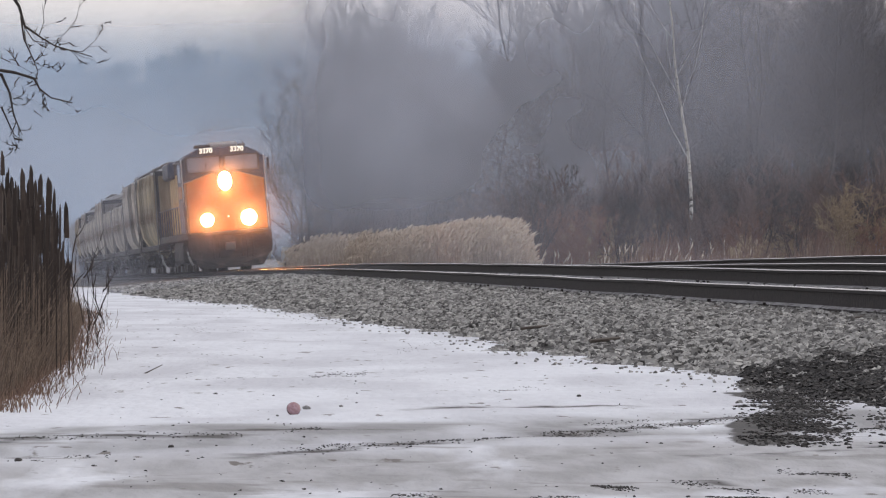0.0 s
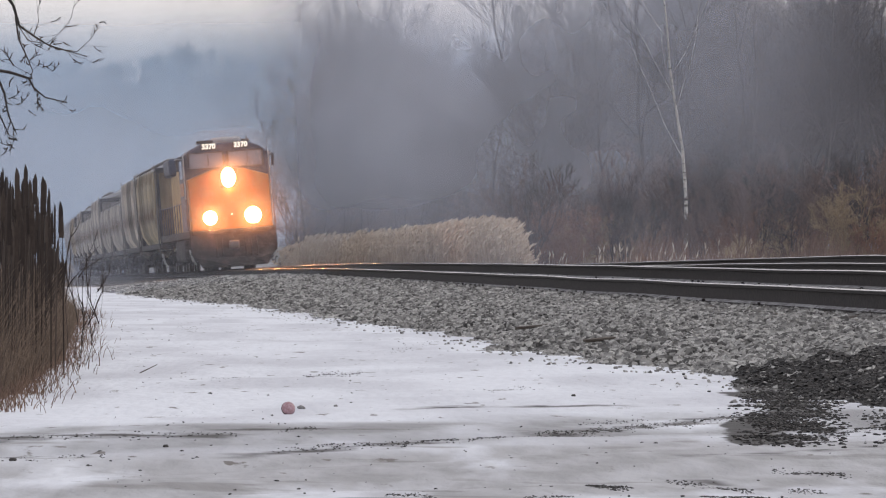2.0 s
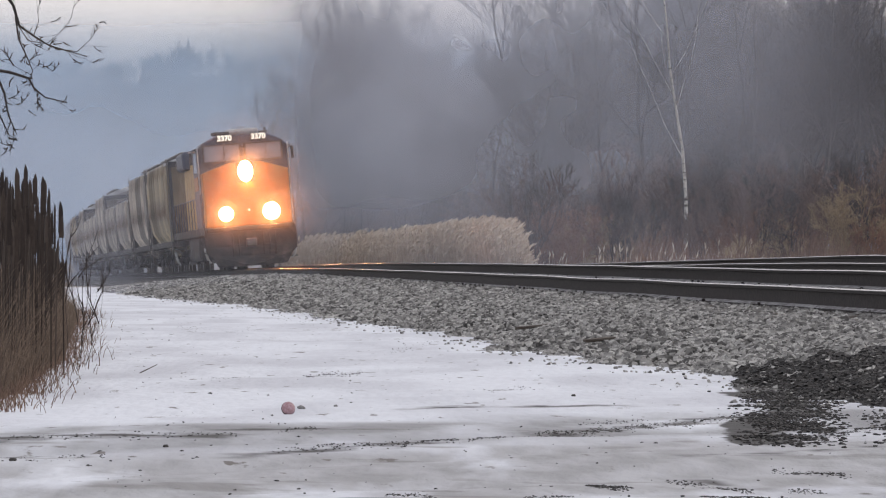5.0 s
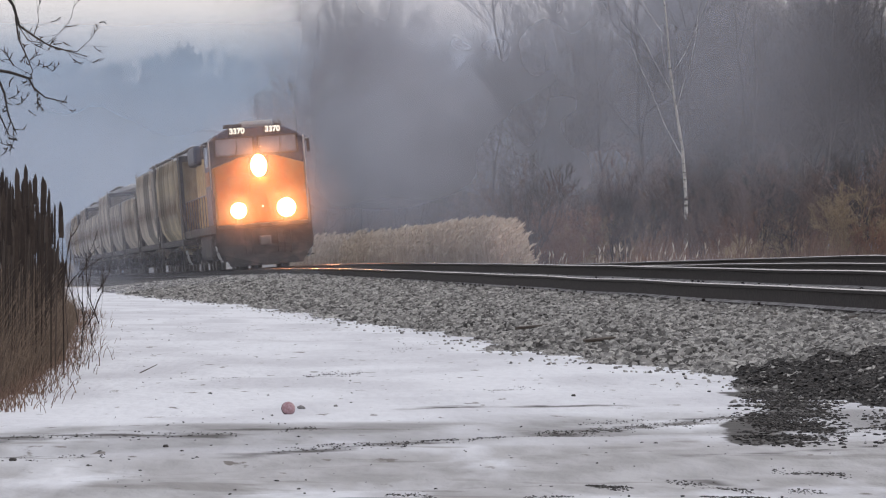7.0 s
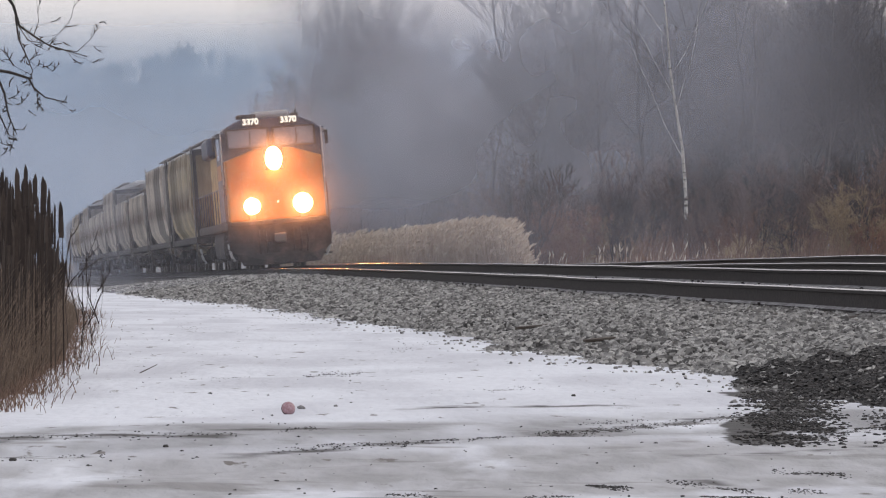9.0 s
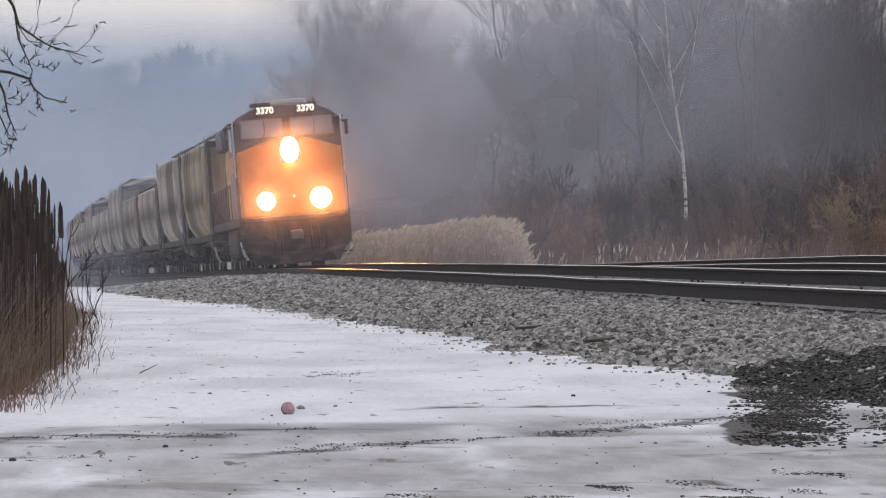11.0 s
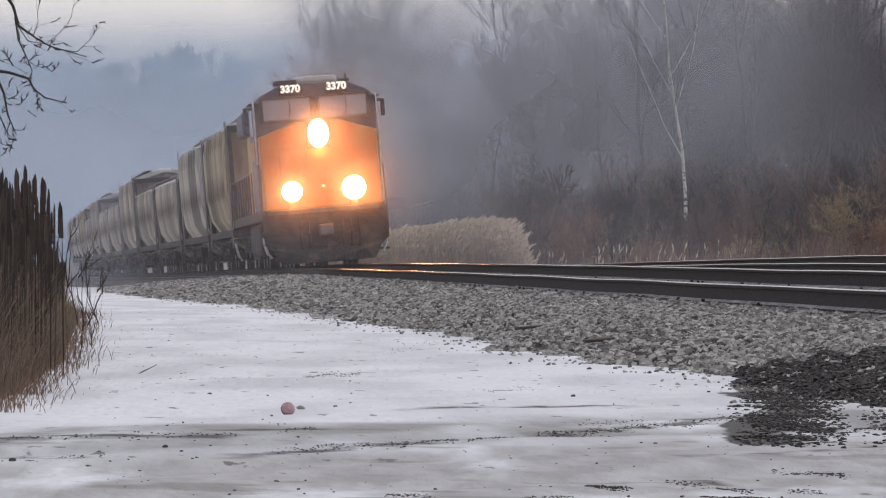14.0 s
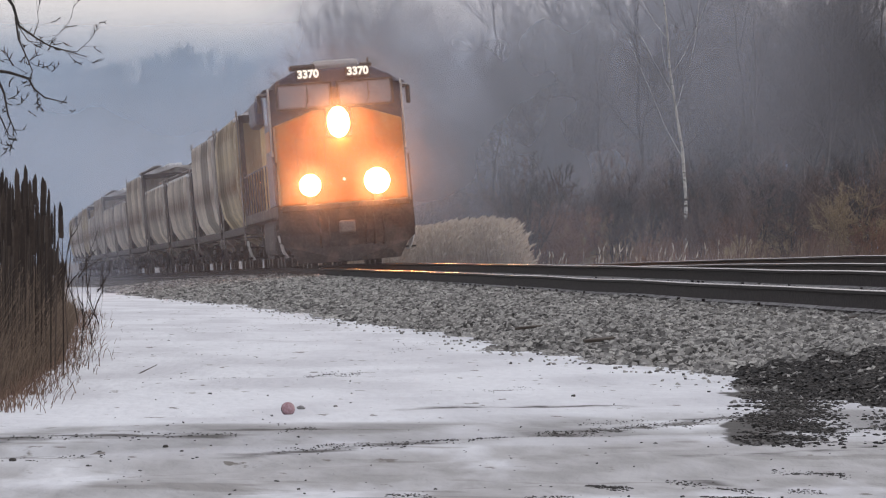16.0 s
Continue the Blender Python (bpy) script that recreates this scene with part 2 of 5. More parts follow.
_slush2 = math_node(_n, _l, "MULTIPLY", _band(9.0, 21.0, 0.8), noise_fac(_n, _l, 0.9, 8, 0.40, 0.50, stretch=(1.5, 0.28, 1), seed=9))
_c0 = mixc(_n, _l, math_node(_n, _l, "MULTIPLY", _slush2, 0.8), _c0, mixc(_n, _l, noise_fac(_n, _l, 5, 8, 0.35, 0.65, stretch=(1, 0.3, 1), seed=15), (0.41, 0.405, 0.41), (0.24, 0.23, 0.225)))


def _rut(base, tilt, width, x0, x1, seed):
    """A muddy wheel rut along a line over the snow, broken up and uneven."""
    w = noise_fac(_n, _l, 1.3, 5, 0.0, 1.0, seed=seed)
    d = math_node(_n, _l, "ADD", math_node(_n, _l, "MULTIPLY", _sx.outputs[0], -tilt), _sx.outputs[1])
    d = math_node(_n, _l, "ADD", d, math_node(_n, _l, "MULTIPLY", math_node(_n, _l, "SUBTRACT", w, 0.5), 1.6))
    d = math_node(_n, _l, "ABSOLUTE", math_node(_n, _l, "SUBTRACT", d, base))
    m = _n.new("ShaderNodeMapRange")
    m.inputs[1].default_value, m.inputs[2].default_value = width, width * 0.35
    _l.new(d, m.inputs[0])
    a, b = _n.new("ShaderNodeMapRange"), _n.new("ShaderNodeMapRange")
    for r, p, q in ((a, x0, x0 + 0.25), (b, x1, x1 - 0.25)):
        r.inputs[1].default_value, r.inputs[2].default_value = p, q
        _l.new(_sx.outputs[0], r.inputs[0])
    g = math_node(_n, _l, "MULTIPLY", a.outputs[0], b.outputs[0])
    g = math_node(_n, _l, "MULTIPLY", g, noise_fac(_n, _l, 9, 6, 0.40, 0.56, stretch=(0.5, 0.35, 1), seed=seed + 3))
    return math_node(_n, _l, "MULTIPLY", g, m.outputs[0])


for _args in ((21.8, 2.28, 0.42, -0.3, 1.75, 1), (22.4, 0.3, 0.30, -2.6, -0.8, 5), (21.5, 1.2, 0.30, -1.0, 0.0, 8), (20.6, 0.15, 0.22, -2.6, -1.4, 14),
              (21.1, -2.6, 0.35, 0.8, 1.3, 21), (19.2, 0.9, 0.25, 0.9, 2.2, 25), (26.4, 0.6, 0.25, -0.3, 1.2, 31), (23.4, 0.5, 0.25, -1.2, -0.2, 37)):
    _c0 = mixc(_n, _l, _rut(*_args), _c0, (0.055, 0.05, 0.048))
_scuff = noise_fac(_n, _l, 2.4, 7, 0.60, 0.66, stretch=(0.5, 0.8, 1), seed=19)
_c0 = mixc(_n, _l, math_node(_n, _l, "MULTIPLY", _scuff, math_node(_n, _l, "MULTIPLY", _band(9.0, 24.0, 0.8), 0.6)), _c0, (0.20, 0.19, 0.18))
_speck = noise_fac(_n, _l, 7, 6, 0.66, 0.70, stretch=(1, 0.35, 1), seed=12)
_c0 = mixc(_n, _l, _speck, _c0, (0.16, 0.145, 0.13))
# bare black soil where the lane meets the bank
_wob = noise_fac(_n, _l, 2.2, 7, 0.0, 1.0, stretch=(1, 0.3, 1), seed=7)
_u = math_node(_n, _l, "ADD", _sx.outputs[0], math_node(_n, _l, "MULTIPLY", _sx.outputs[1], -0.061))
_u = math_node(_n, _l, "ADD", _u, math_node(_n, _l, "MULTIPLY", math_node(_n, _l, "SUBTRACT", _wob, 0.5), 0.9))
_v = math_node(_n, _l, "ADD", _sx.outputs[1], math_node(_n, _l, "MULTIPLY", math_node(_n, _l, "SUBTRACT", _wob, 0.5), 9.0))


def _step(src, lo, hi):
    r = _n.new("ShaderNodeMapRange")
    r.interpolation_type = "SMOOTHSTEP"
    r.inputs[1].default_value, r.inputs[2].default_value = lo, hi
    _l.new(src, r.inputs[0])
    return r.outputs[0]


_left = _step(_u, 0.0, 0.06)
_soil = math_node(_n, _l, "MULTIPLY", _left, math_node(_n, _l, "MULTIPLY", _step(_u, 0.46, 0.36), _step(_v, 21.2, 22.4)))
_soil = math_node(_n, _l, "MAXIMUM", _soil, math_node(_n, _l, "MULTIPLY", _left, _step(_v, 28.5, 29.5)))
_c0 = mixc(_n, _l, _soil, _c0, mixc(_n, _l, _fine, (0.022, 0.02, 0.02), (0.06, 0.054, 0.05)))
# bare brown fields beyond the cleared strip
_far = _n.new("ShaderNodeMapRange")
_far.inputs[1].default_value, _far.inputs[2].default_value = 135, 175
_l.new(_sx.outputs[1], _far.inputs[0])
_c0 = mixc(_n, _l, math_node(_n, _l, "MULTIPLY", _far.outputs[0], noise_fac(_n, _l, 0.3, 6, 0.1, 0.3, seed=4)), _c0, (0.25, 0.19, 0.13))
_l.new(_c0, _b.inputs["Base Color"])
bump(_n, _l, _b, math_node(_n, _l, "ADD", _fine, _slush), 0.5, 0.02)

# ================= ground =================
DROP = 0.55                       # snow below the near rail's head


def ground_z(x, y):
    g = rail_z(y) - DROP
    k = max(0.0, 1 - max(0.0, y - 60) / 60)
    g += k * 0.035 * noise.noise((x * 0.35, y * 0.35, 0.0)) + k * 0.012 * noise.noise((x * 1.3, y * 2.1, 3.0))
    # shallow ruts of the crossing lane
    lane = y - 0.9 * x
    for c in (18.2, 20.3, 22.4):
        g -= 0.02 * math.exp(-((lane - c) / 0.35) ** 2) * k
    if x > line_x(y) + 9:
        g += min(1.2, 0.05 * (x - line_x(y) - 9))
    return g


def stretch_axis(dense_lo, dense_hi, step, far_lo, far_hi):
    v = list(np.arange(dense_lo, dense_hi, step))
    s, p = step, dense_hi
    while p < far_hi:
        v.append(p)
        s *= 1.25
        p += s
    v.append(far_hi)
    s, p = step, dense_lo
    while p > far_lo:
        s *= 1.25
        p -= s
        v.insert(0, p)
    return v


gx, gy = stretch_axis(-9, 9, 0.16, -3000, 3000), stretch_axis(13, 75, 0.3, -600, 4500)
verts = [(x, y, ground_z(x, y)) for y in gy for x in gx]
nx = len(gx)
faces = [(j * nx + i, j * nx + i + 1, (j + 1) * nx + i + 1, (j + 1) * nx + i) for j in range(len(gy) - 1) for i in range(nx - 1)]
tagged(raw("ground", verts, faces, M_SNOW, smooth=True), "trampled old snow with slush and ruts over frozen earth", "ground", kind="structure")

# ---- ballast bank under both tracks
TOE_Y = [0, 30, 34, 37.4, 41.5, 51.6, 57.5, 78.7, 93.5, 107, 140, 5000]
TOE_A = [-2.8, -2.95, -3.1, -3.25, -3.4, -3.1, -3.4, -3.8, -4.9, -5.5, -5.5, -5.5]


def toe(y):
    return float(np.interp(y, TOE_Y, TOE_A)) + 0.30 * noise.noise((y * 0.9, 1.5, 0)) + 0.20 * noise.noise((y * 2.7, 7.5, 0))


def bank_point(y, k):
    """k from 0 (foot on the camera's side) over 1 (shoulder) and 2 (far shoulder) to 3 (far foot)."""
    t = toe(y)
    if k <= 1:
        a = t + (-1.35 - t) * k
        p = on_track(y, a, 0)
        q = on_track(y, -1.35, -0.20)
        z0 = ground_z(p.x, p.y) - 0.05
        e = 1 - (1 - k) ** 1.35
        p.z = z0 + (q.z - z0) * e
    elif k <= 2:
        p = on_track(y, -1.35 + 7.3 * (k - 1), -0.205 - far_drop(y) * min(1.0, max(0.0, k - 1.3) / 0.2))
    else:
        p = on_track(y, 5.95 + 3.0 * (k - 2), -0.205 - far_drop(y))
        p.z += (ground_z(p.x, p.y) - 0.06 - p.z) * (k - 2)
    return p


by = list(np.arange(16, 130, 0.25)) + list(np.arange(130, 460, 2.0))
ks = list(np.linspace(0, 1, 12)) + list(np.linspace(1.05, 2, 12)) + list(np.linspace(2.2, 3, 5))
verts = []
for y in by:
    for k in ks:
        p = bank_point(y, k)
        p.z += 0.012 * noise.noise((p.x * 3, p.y * 3, 0))
        verts.append(tuple(p))
nx = len(ks)
faces = [(j * nx + i, j * nx + i + 1, (j + 1) * nx + i + 1, (j + 1) * nx + i) for j in range(len(by) - 1) for i in range(nx - 1)]
tagged(raw("ballast_bank", verts, faces, M_BED, smooth=True), "grey crushed-stone bank carrying two railway tracks", "ballast", kind="structure")

# one angular pebble, thrown about many times
PEB = np.array([(-1, -1, -1), (1, -1, -1), (1, 1, -1), (-1, 1, -1), (-1, -1, 1), (1, -1, 1), (1, 1, 1), (-1, 1, 1)], float) * 0.5
PEB_F = np.array([(0, 3, 2, 1), (4, 5, 6, 7), (0, 1, 5, 4), (1, 2, 6, 5), (2, 3, 7, 6), (3, 0, 4, 7)])


def rubble(name, places, sizes, material, flat=0.8, rng=None):
    """Angular lumps, each with its own size, turn and bent corners."""
    rng = rng or np.random.default_rng(4)
    n = len(places)
    v = np.repeat(PEB[None], n, 0) * (1 + rng.uniform(-0.34, 0.34, (n, 8, 3)))
    ax = rng.normal(size=(n, 4))
    ax /= np.linalg.norm(ax, axis=1)[:, None]
    w, x, y, z = ax.T
    R = np.stack([1 - 2 * (y * y + z * z), 2 * (x * y - z * w), 2 * (x * z + y * w), 2 * (x * y + z * w), 1 - 2 * (x * x + z * z), 2 * (y * z - x * w),
                  2 * (x * z - y * w), 2 * (y * z + x * w), 1 - 2 * (x * x + y * y)], 1).reshape(n, 3, 3)
    v *= rng.uniform((0.8, 0.75, 0.6), (1.3, 1.1, 1.0), (n, 1, 3))
    v = np.einsum("nij,nkj->nki", R, v)
    v[..., 2] *= flat
    v = v * np.asarray(sizes)[:, None, None] + np.asarray(places)[:, None, :]
    f = (PEB_F[None] + 8 * np.arange(n)[:, None, None]).reshape(-1, 4)
    return raw(name, v.reshape(-1, 3), f, material)


rng = np.random.default_rng(7)
pl, sz = [], []
for _ in range(88000):
    y = 18 + 112 * rng.random() ** 1.5
    k = rng.random() ** 0.9 * 1.08
    p = bank_point(y, k)
    if k < 0.06 and rng.random() < 0.4:
        continue
    s = rng.uniform(0.026, 0.056) * (1.0 + max(0, y - 45) / 70)
    pl.append((p.x, p.y, p.z + s * 0.12))
    sz.append(s)
for _ in range(520):                       # strays over the snow by the foot of the bank
    y = 20 + 75 * rng.random() ** 1.4
    p = on_track(y, toe(y) - abs(rng.normal(0, 0.22)), 0)
    s = rng.uniform(0.010, 0.026)
    pl.append((p.x, p.y, ground_z(p.x, p.y) + s * 0.15))
    sz.append(s)
tagged(rubble("ballast_stones", pl, sz, M_STONE, 0.85, rng), "loose grey angular track stones on the bank", "ballast stones", kind="stuff")

# ---- rails and sleepers
RAIL = [(-0.075, -0.186), (0.075, -0.186), (0.075, -0.172), (0.012, -0.155), (0.012, -0.045), (0.036, -0.034), (0.037, -0.014),
        (0.0355, -0.008), (0.031, -0.0035), (0.023, -0.0012), (0.010, 0.0), (-0.010, 0.0), (-0.023, -0.0012), (-0.031, -0.0035), (-0.0355, -0.008),
        (-0.037, -0.014), (-0.036, -0.034), (-0.012, -0.045), (-0.012, -0.155), (-0.075, -0.172)]


def rail(parent, side, shift):
    ys = list(np.arange(14, 150, 1.0)) + list(np.arange(150, 460, 3.0))
    verts, k = [], len(RAIL)
    for y in ys:
        for a, u in RAIL:
            wob = 0.006 * noise.noise((y * 0.22, side * 9 + shift, 0))
            verts.append(tuple(on_track(y, side * 0.7535 + a + wob, u + wob * 1.2, shift)))
    faces = [(j * k + i, j * k + (i + 1) % k, (j + 1) * k + (i + 1) % k, (j + 1) * k + i) for j in range(len(ys) - 1) for i in range(k)]
    ob = raw("rail", verts, faces, [M_RAIL, M_HEAD, M_FLANGE], parent)
    ob.data.polygons.foreach_set("material_index", [1 if 7 <= i % k <= 13 else 2 if i % k in (2, k - 2) else 0 for i in range(len(faces))])
    ob.data.polygons.foreach_set("use_smooth", [6 <= i % k <= 14 for i in range(len(faces))])
    return ob


def track(name, shift, label, span):
    root = tagged(new(name), label, "railway track", kind="structure")
    rail(root, -1, shift)
    rail(root, 1, shift)
    bm = box(bmesh.new(), -1.3, 1.3, -0.115, 0.115, -0.18, 0.0, 0.012)
    first = None
    for i in range(span[2]):
        y = span[0] + (span[1] - span[0]) * i / span[2]
        p, q = on_track(y, -1, -0.19, shift), on_track(y, 1, -0.19, shift)
        x = (q - p).normalized()
        f = Vector((0, 0, 1)).cross(x).normalized()
        z = x.cross(f)
        o = (p + q) / 2
        m = Matrix(((x.x, f.x, z.x, o.x), (x.y, f.y, z.y, o.y), (x.z, f.z, z.z, o.z), (0, 0, 0, 1)))
        if first is None:
            first = part("sleeper", bm, M_TIE, root)
            first.matrix_basis = m
        else:
            again("sleeper", first, root, m)
    # spikes and anchors along the rail feet
    bm = bmesh.new()
    for i in range(span[2]):
        y = span[0] + (span[1] - span[0]) * i / span[2]
        for side in (-1, 1):
            for o in (-0.1, 0.1):
                p = on_track(y + rng.uniform(-0.25, 0.25), side * 0.7535 + o, -0.165, shift)
                if rng.random() < 0.7:
                    continue
                r = bmesh.ops.create_cube(bm, size=rng.uniform(0.02, 0.036))
                bmesh.ops.translate(bm, vec=p, verts=r["verts"])
    ob = part("rail_spikes", bm, M_RAIL, root)
    ob["kind"] = "stuff"
    return root


track("track_near", 0.0, "rusty steel rails with polished heads on a banked curve", (28, 128, 190))
track("track_far", 4.3, "second pair of rusty rails behind the first, raised", (45, 120, 120))

# ================= the train =================


# films for the shells that imitate the lamps' bloom
M_THIN_BLOOM = vapour("thin_bloom_shell", (0.9, 0.86, 0.84), 0.009, 1.5, 0.0, 0.6)
M_BLOOM = vapour("bloom_shell", (0.9, 0.86, 0.84), 0.018, 1.5, 0.0, 0.6)


def wheelset(parent, y, r=0.46):
    bm = bmesh.new()
    cyl(bm, (-0.72, 0, 0), (0.72, 0, 0), 0.08, seg=10)
    for s in (-1, 1):
        cyl(bm, (s * 0.69, 0, 0), (s * 0.80, 0, 0), r, seg=24)
        cyl(bm, (s * 0.66, 0, 0), (s * 0.69, 0, 0), r + 0.025, seg=24)
    ob = part("wheelset", bm, M_STEEL, parent, "worn steel wheels on an axle")
    ob.matrix_basis = pose(0, y, r)
    return ob


def truck(parent, y, axles=2, wb=1.78, r=0.46):
    """Side frames with springs and bearing caps, and the wheels under them."""
    bm = bmesh.new()
    L = wb * (axles - 1)
    for s in (-1, 1):
        prism(bm, [(s * 0.92, 0.28), (s * 1.06, 0.28), (s * 1.06, 0.72), (s * 0.92, 0.72)], y - L / 2 - 0.35, y + L / 2 + 0.35)
        for i in range(axles):
            yy = y - L / 2 + wb * i
            cyl(bm, (s * 1.0, yy, r), (s * 1.14, yy, r), 0.13, seg=12)
            if i:
                for k in (-0.14, 0.0, 0.14):
                    cyl(bm, (s * 1.0, yy - wb / 2 + k, 0.3), (s * 1.0, yy - wb / 2 + k, 0.78), 0.06, seg=8)
    box(bm, -1.0, 1.0, y - 0.2, y + 0.2, 0.5, 0.85, 0.02)
    ob = part("truck_frame", bm, M_BLACK, parent, "grimy cast truck frame")
    for i in range(axles):
        wheelset(ob, y - L / 2 + wb * i, r)
    return ob


def digits(parent, text, x, y, z, size, material, label):
    cu = bpy.data.curves.new("digits", "FONT")
    cu.body, cu.size, cu.extrude, cu.align_x, cu.align_y, cu.offset = text, size, 0.006, "CENTER", "CENTER", 0.012
    tmp = new("digits_tmp", cu)
    me = bpy.data.meshes.new_from_object(tmp.evaluated_get(bpy.context.evaluated_depsgraph_get()))
    bpy.data.objects.remove(tmp)
    me.materials.clear()
    me.materials.append(material)
    ob = new("digits", me)
    ob.parent, ob.matrix_basis, ob["label"] = parent, pose(x, y, z, 90, 0, 0), label
    return ob


def lens(bm, x, y, z, r, rz=None, seg=20, depth=0.10):
    """A domed glass that bulges forward."""
    res = bmesh.ops.create_uvsphere(bm, u_segments=seg, v_segments=10, radius=1)
    bmesh.ops.transform(bm, matrix=Matrix.Translation((x, y, z)) @ Matrix.Diagonal((r, depth, rz or r, 1)), verts=res["verts"])
    return bm


def locomotive():
    root = tagged(new("locomotive"), "dark blue and golden diesel locomotive with all headlamps lit", "locomotive")
    # underframe and walkway
    bm = box(bmesh.new(), -1.5, 1.5, 0.75, 21.6, 1.22, 1.48, 0.03)
    part("underframe", bm, M_BLACK, root)
    # pilot: plate, plough and coupler
    bm = prism(bmesh.new(), [(-1.52, 0.62), (-1.30, 0.42), (-1.08, 0.12), (1.08, 0.12), (1.30, 0.42), (1.52, 0.62), (1.52, 1.38), (-1.52, 1.38)], 0.42, 0.62)
    part("pilot_plate", bm, M_BLACK, root, "grimy black pilot plate")
    bm = bmesh.new()
    for s in (-1, 1):
        v = [bm.verts.new(p) for p in ((0, 0.05, 0.10), (s * 1.15, 0.36, 0.12), (s * 1.36, 0.38, 0.50), (s * 1.3, 0.40, 0.78), (0, 0.28, 0.78), (0, 0.20, 0.45))]
        bm.faces.new((v[0], v[1], v[2], v[5]))
        bm.faces.new((v[5], v[2], v[3], v[4]))
    bmesh.ops.remove_doubles(bm, verts=bm.verts[:], dist=0.001)
    bmesh.ops.recalc_face_normals(bm, faces=bm.faces[:])
    bmesh.ops.solidify(bm, geom=bm.faces[:], thickness=0.03)
    part("snow_plough", bm, M_BLACK, root, "black snow plough blade")
    bm = box(bmesh.new(), -0.11, 0.11, 0.0, 0.5, 0.78, 0.98, 0.03)
    box(bm, -0.2, 0.16, -0.12, 0.12, 0.74, 1.03, 0.05)
    part("coupler", bm, M_STEEL, root, "rusty knuckle coupler")
    for x in (-0.62, -0.42, 0.4, 0.6, 0.8):
        bm = rod(bmesh.new(), [(x, 0.36, 1.15), (x * 1.02, 0.2, 0.8), (x * 1.0, 0.22, 0.5), (x * 0.95, 0.3, 0.42)], 0.028)
        part("brake_hose", bm, M_BLACK, root)
    # anticlimber ledge
    bm = box(bmesh.new(), -1.45, 1.45, 0.28, 0.75, 1.30, 1.44, 0.03)
    part("anticlimber", bm, M_BLACK, root)
    # steps at the four corners, with white edges
    for s in (-1, 1):
        for ys in (0.75, 20.7):
            bm = bmesh.new()
            for i in range(4):
                box(bm, min(s * 1.12, s * 1.55), max(s * 1.12, s * 1.55), ys - 0.02, ys + 0.62, 0.32 + i * 0.28, 0.36 + i * 0.28, 0.008)
            box(bm, min(s * 1.10, s * 1.13), max(s * 1.10, s * 1.13), ys - 0.02, ys + 0.62, 0.32, 1.4)
            st = part("step_well", bm, M_BLACK, root)
            for yy in (ys - 0.04, ys + 0.62):
                bm = rod(bmesh.new(), [(s * 1.52, yy, 0.80), (s * 1.50, yy, 0.62), (s * 1.45, yy, 0.42), (s * 1.37, yy, 0.28)], 0.026, 6)
                part("step_edge", bm, M_WHITE, st, "white painted step edge")
    # nose: broad, golden, its top edge rises to the middle
    bm = bmesh.new()
    out = [(-1.47, 1.44), (1.47, 1.44), (1.47, 3.28), (0.55, 3.58), (-0.55, 3.58), (-1.47, 3.28)]
    prism(bm, out, 0.72, 1.75)
    for v in bm.verts:
        if v.co.y < 1 and v.co.z > 3:
            v.co.y += 0.24
        if v.co.y < 1.1 and abs(v.co.x) > 1.3:
            v.co.x *= 0.985
    bmesh.ops.bevel(bm, geom=[e for e in bm.edges if all(v.co.y < 1.1 for v in e.verts)], offset=0.07, segments=3, profile=0.5, affect="EDGES")
    part("nose", bm, M_YEL, root, "golden-painted broad nose", smooth=False)
    # seams and door of the nose
    bm = bmesh.new()
    for x in (-1.0, -0.36):
        box(bm, x - 0.004, x + 0.004, 0.712, 0.73, 1.55, 2.95)
    box(bm, -1.0, -0.36, 0.712, 0.73, 2.93, 2.938)
    part("nose_door_seam", bm, M_BLACK, root)
    # cab
    bm = bmesh.new()
    out = [(-1.53, 1.48), (1.53, 1.48), (1.53, 4.12), (1.30, 4.32), (0.82, 4.54), (-0.82, 4.54), (-1.30, 4.32), (-1.53, 4.12)]
    prism(bm, out, 1.55, 4.6)
    for v in bm.verts:
        if v.co.y < 2 and v.co.z > 3.5:
            v.co.y += 0.18
    bmesh.ops.bevel(bm, geom=[e for e in bm.edges if abs(e.verts[0].co.y - e.verts[1].co.y) < 0.3], offset=0.05, segments=2, profile=0.5, affect="EDGES")
    cab = part("cab", bm, M_BLUE, root, "dark blue cab")
    bm = box(bmesh.new(), -1.62, 1.62, 1.62, 4.7, 4.11, 4.15, 0.012)
    part("cab_gutter", bm, M_BLUE, cab)
    # windscreens with pale frames
    for s in (-1, 1):
        x0, x1 = (0.10, 1.30) if s > 0 else (-1.30, -0.10)
        bm = bmesh.new()
        box(bm, x0, x1, 1.52, 1.60, 3.66, 4.20, 0.03)
        pane = part("windscreen", bm, M_GLASS, cab, "dark windscreen pane")
        pane.matrix_basis = pose(0, 0.015, 0)
        bm = bmesh.new()
        for a, b, c, d in ((x0 - 0.05, x1 + 0.05, 4.19, 4.235), (x0 - 0.05, x1 + 0.05, 3.625, 3.665), (x0 - 0.05, x0, 3.64, 4.22), (x1, x1 + 0.05, 3.64, 4.22)):
            box(bm, a, b, 1.48, 1.60, c, d, 0.008)
        part("window_frame", bm, M_BLACK, pane)
        bm = rod(bmesh.new(), [(x0 + 0.6, 1.50, 3.62), (x0 + 0.72, 1.49, 3.95)], 0.012)
        box(bm, x0 + 0.66, x0 + 0.69, 1.478, 1.492, 3.75, 4.15)
        part("wiper", bm, M_BLACK, pane)
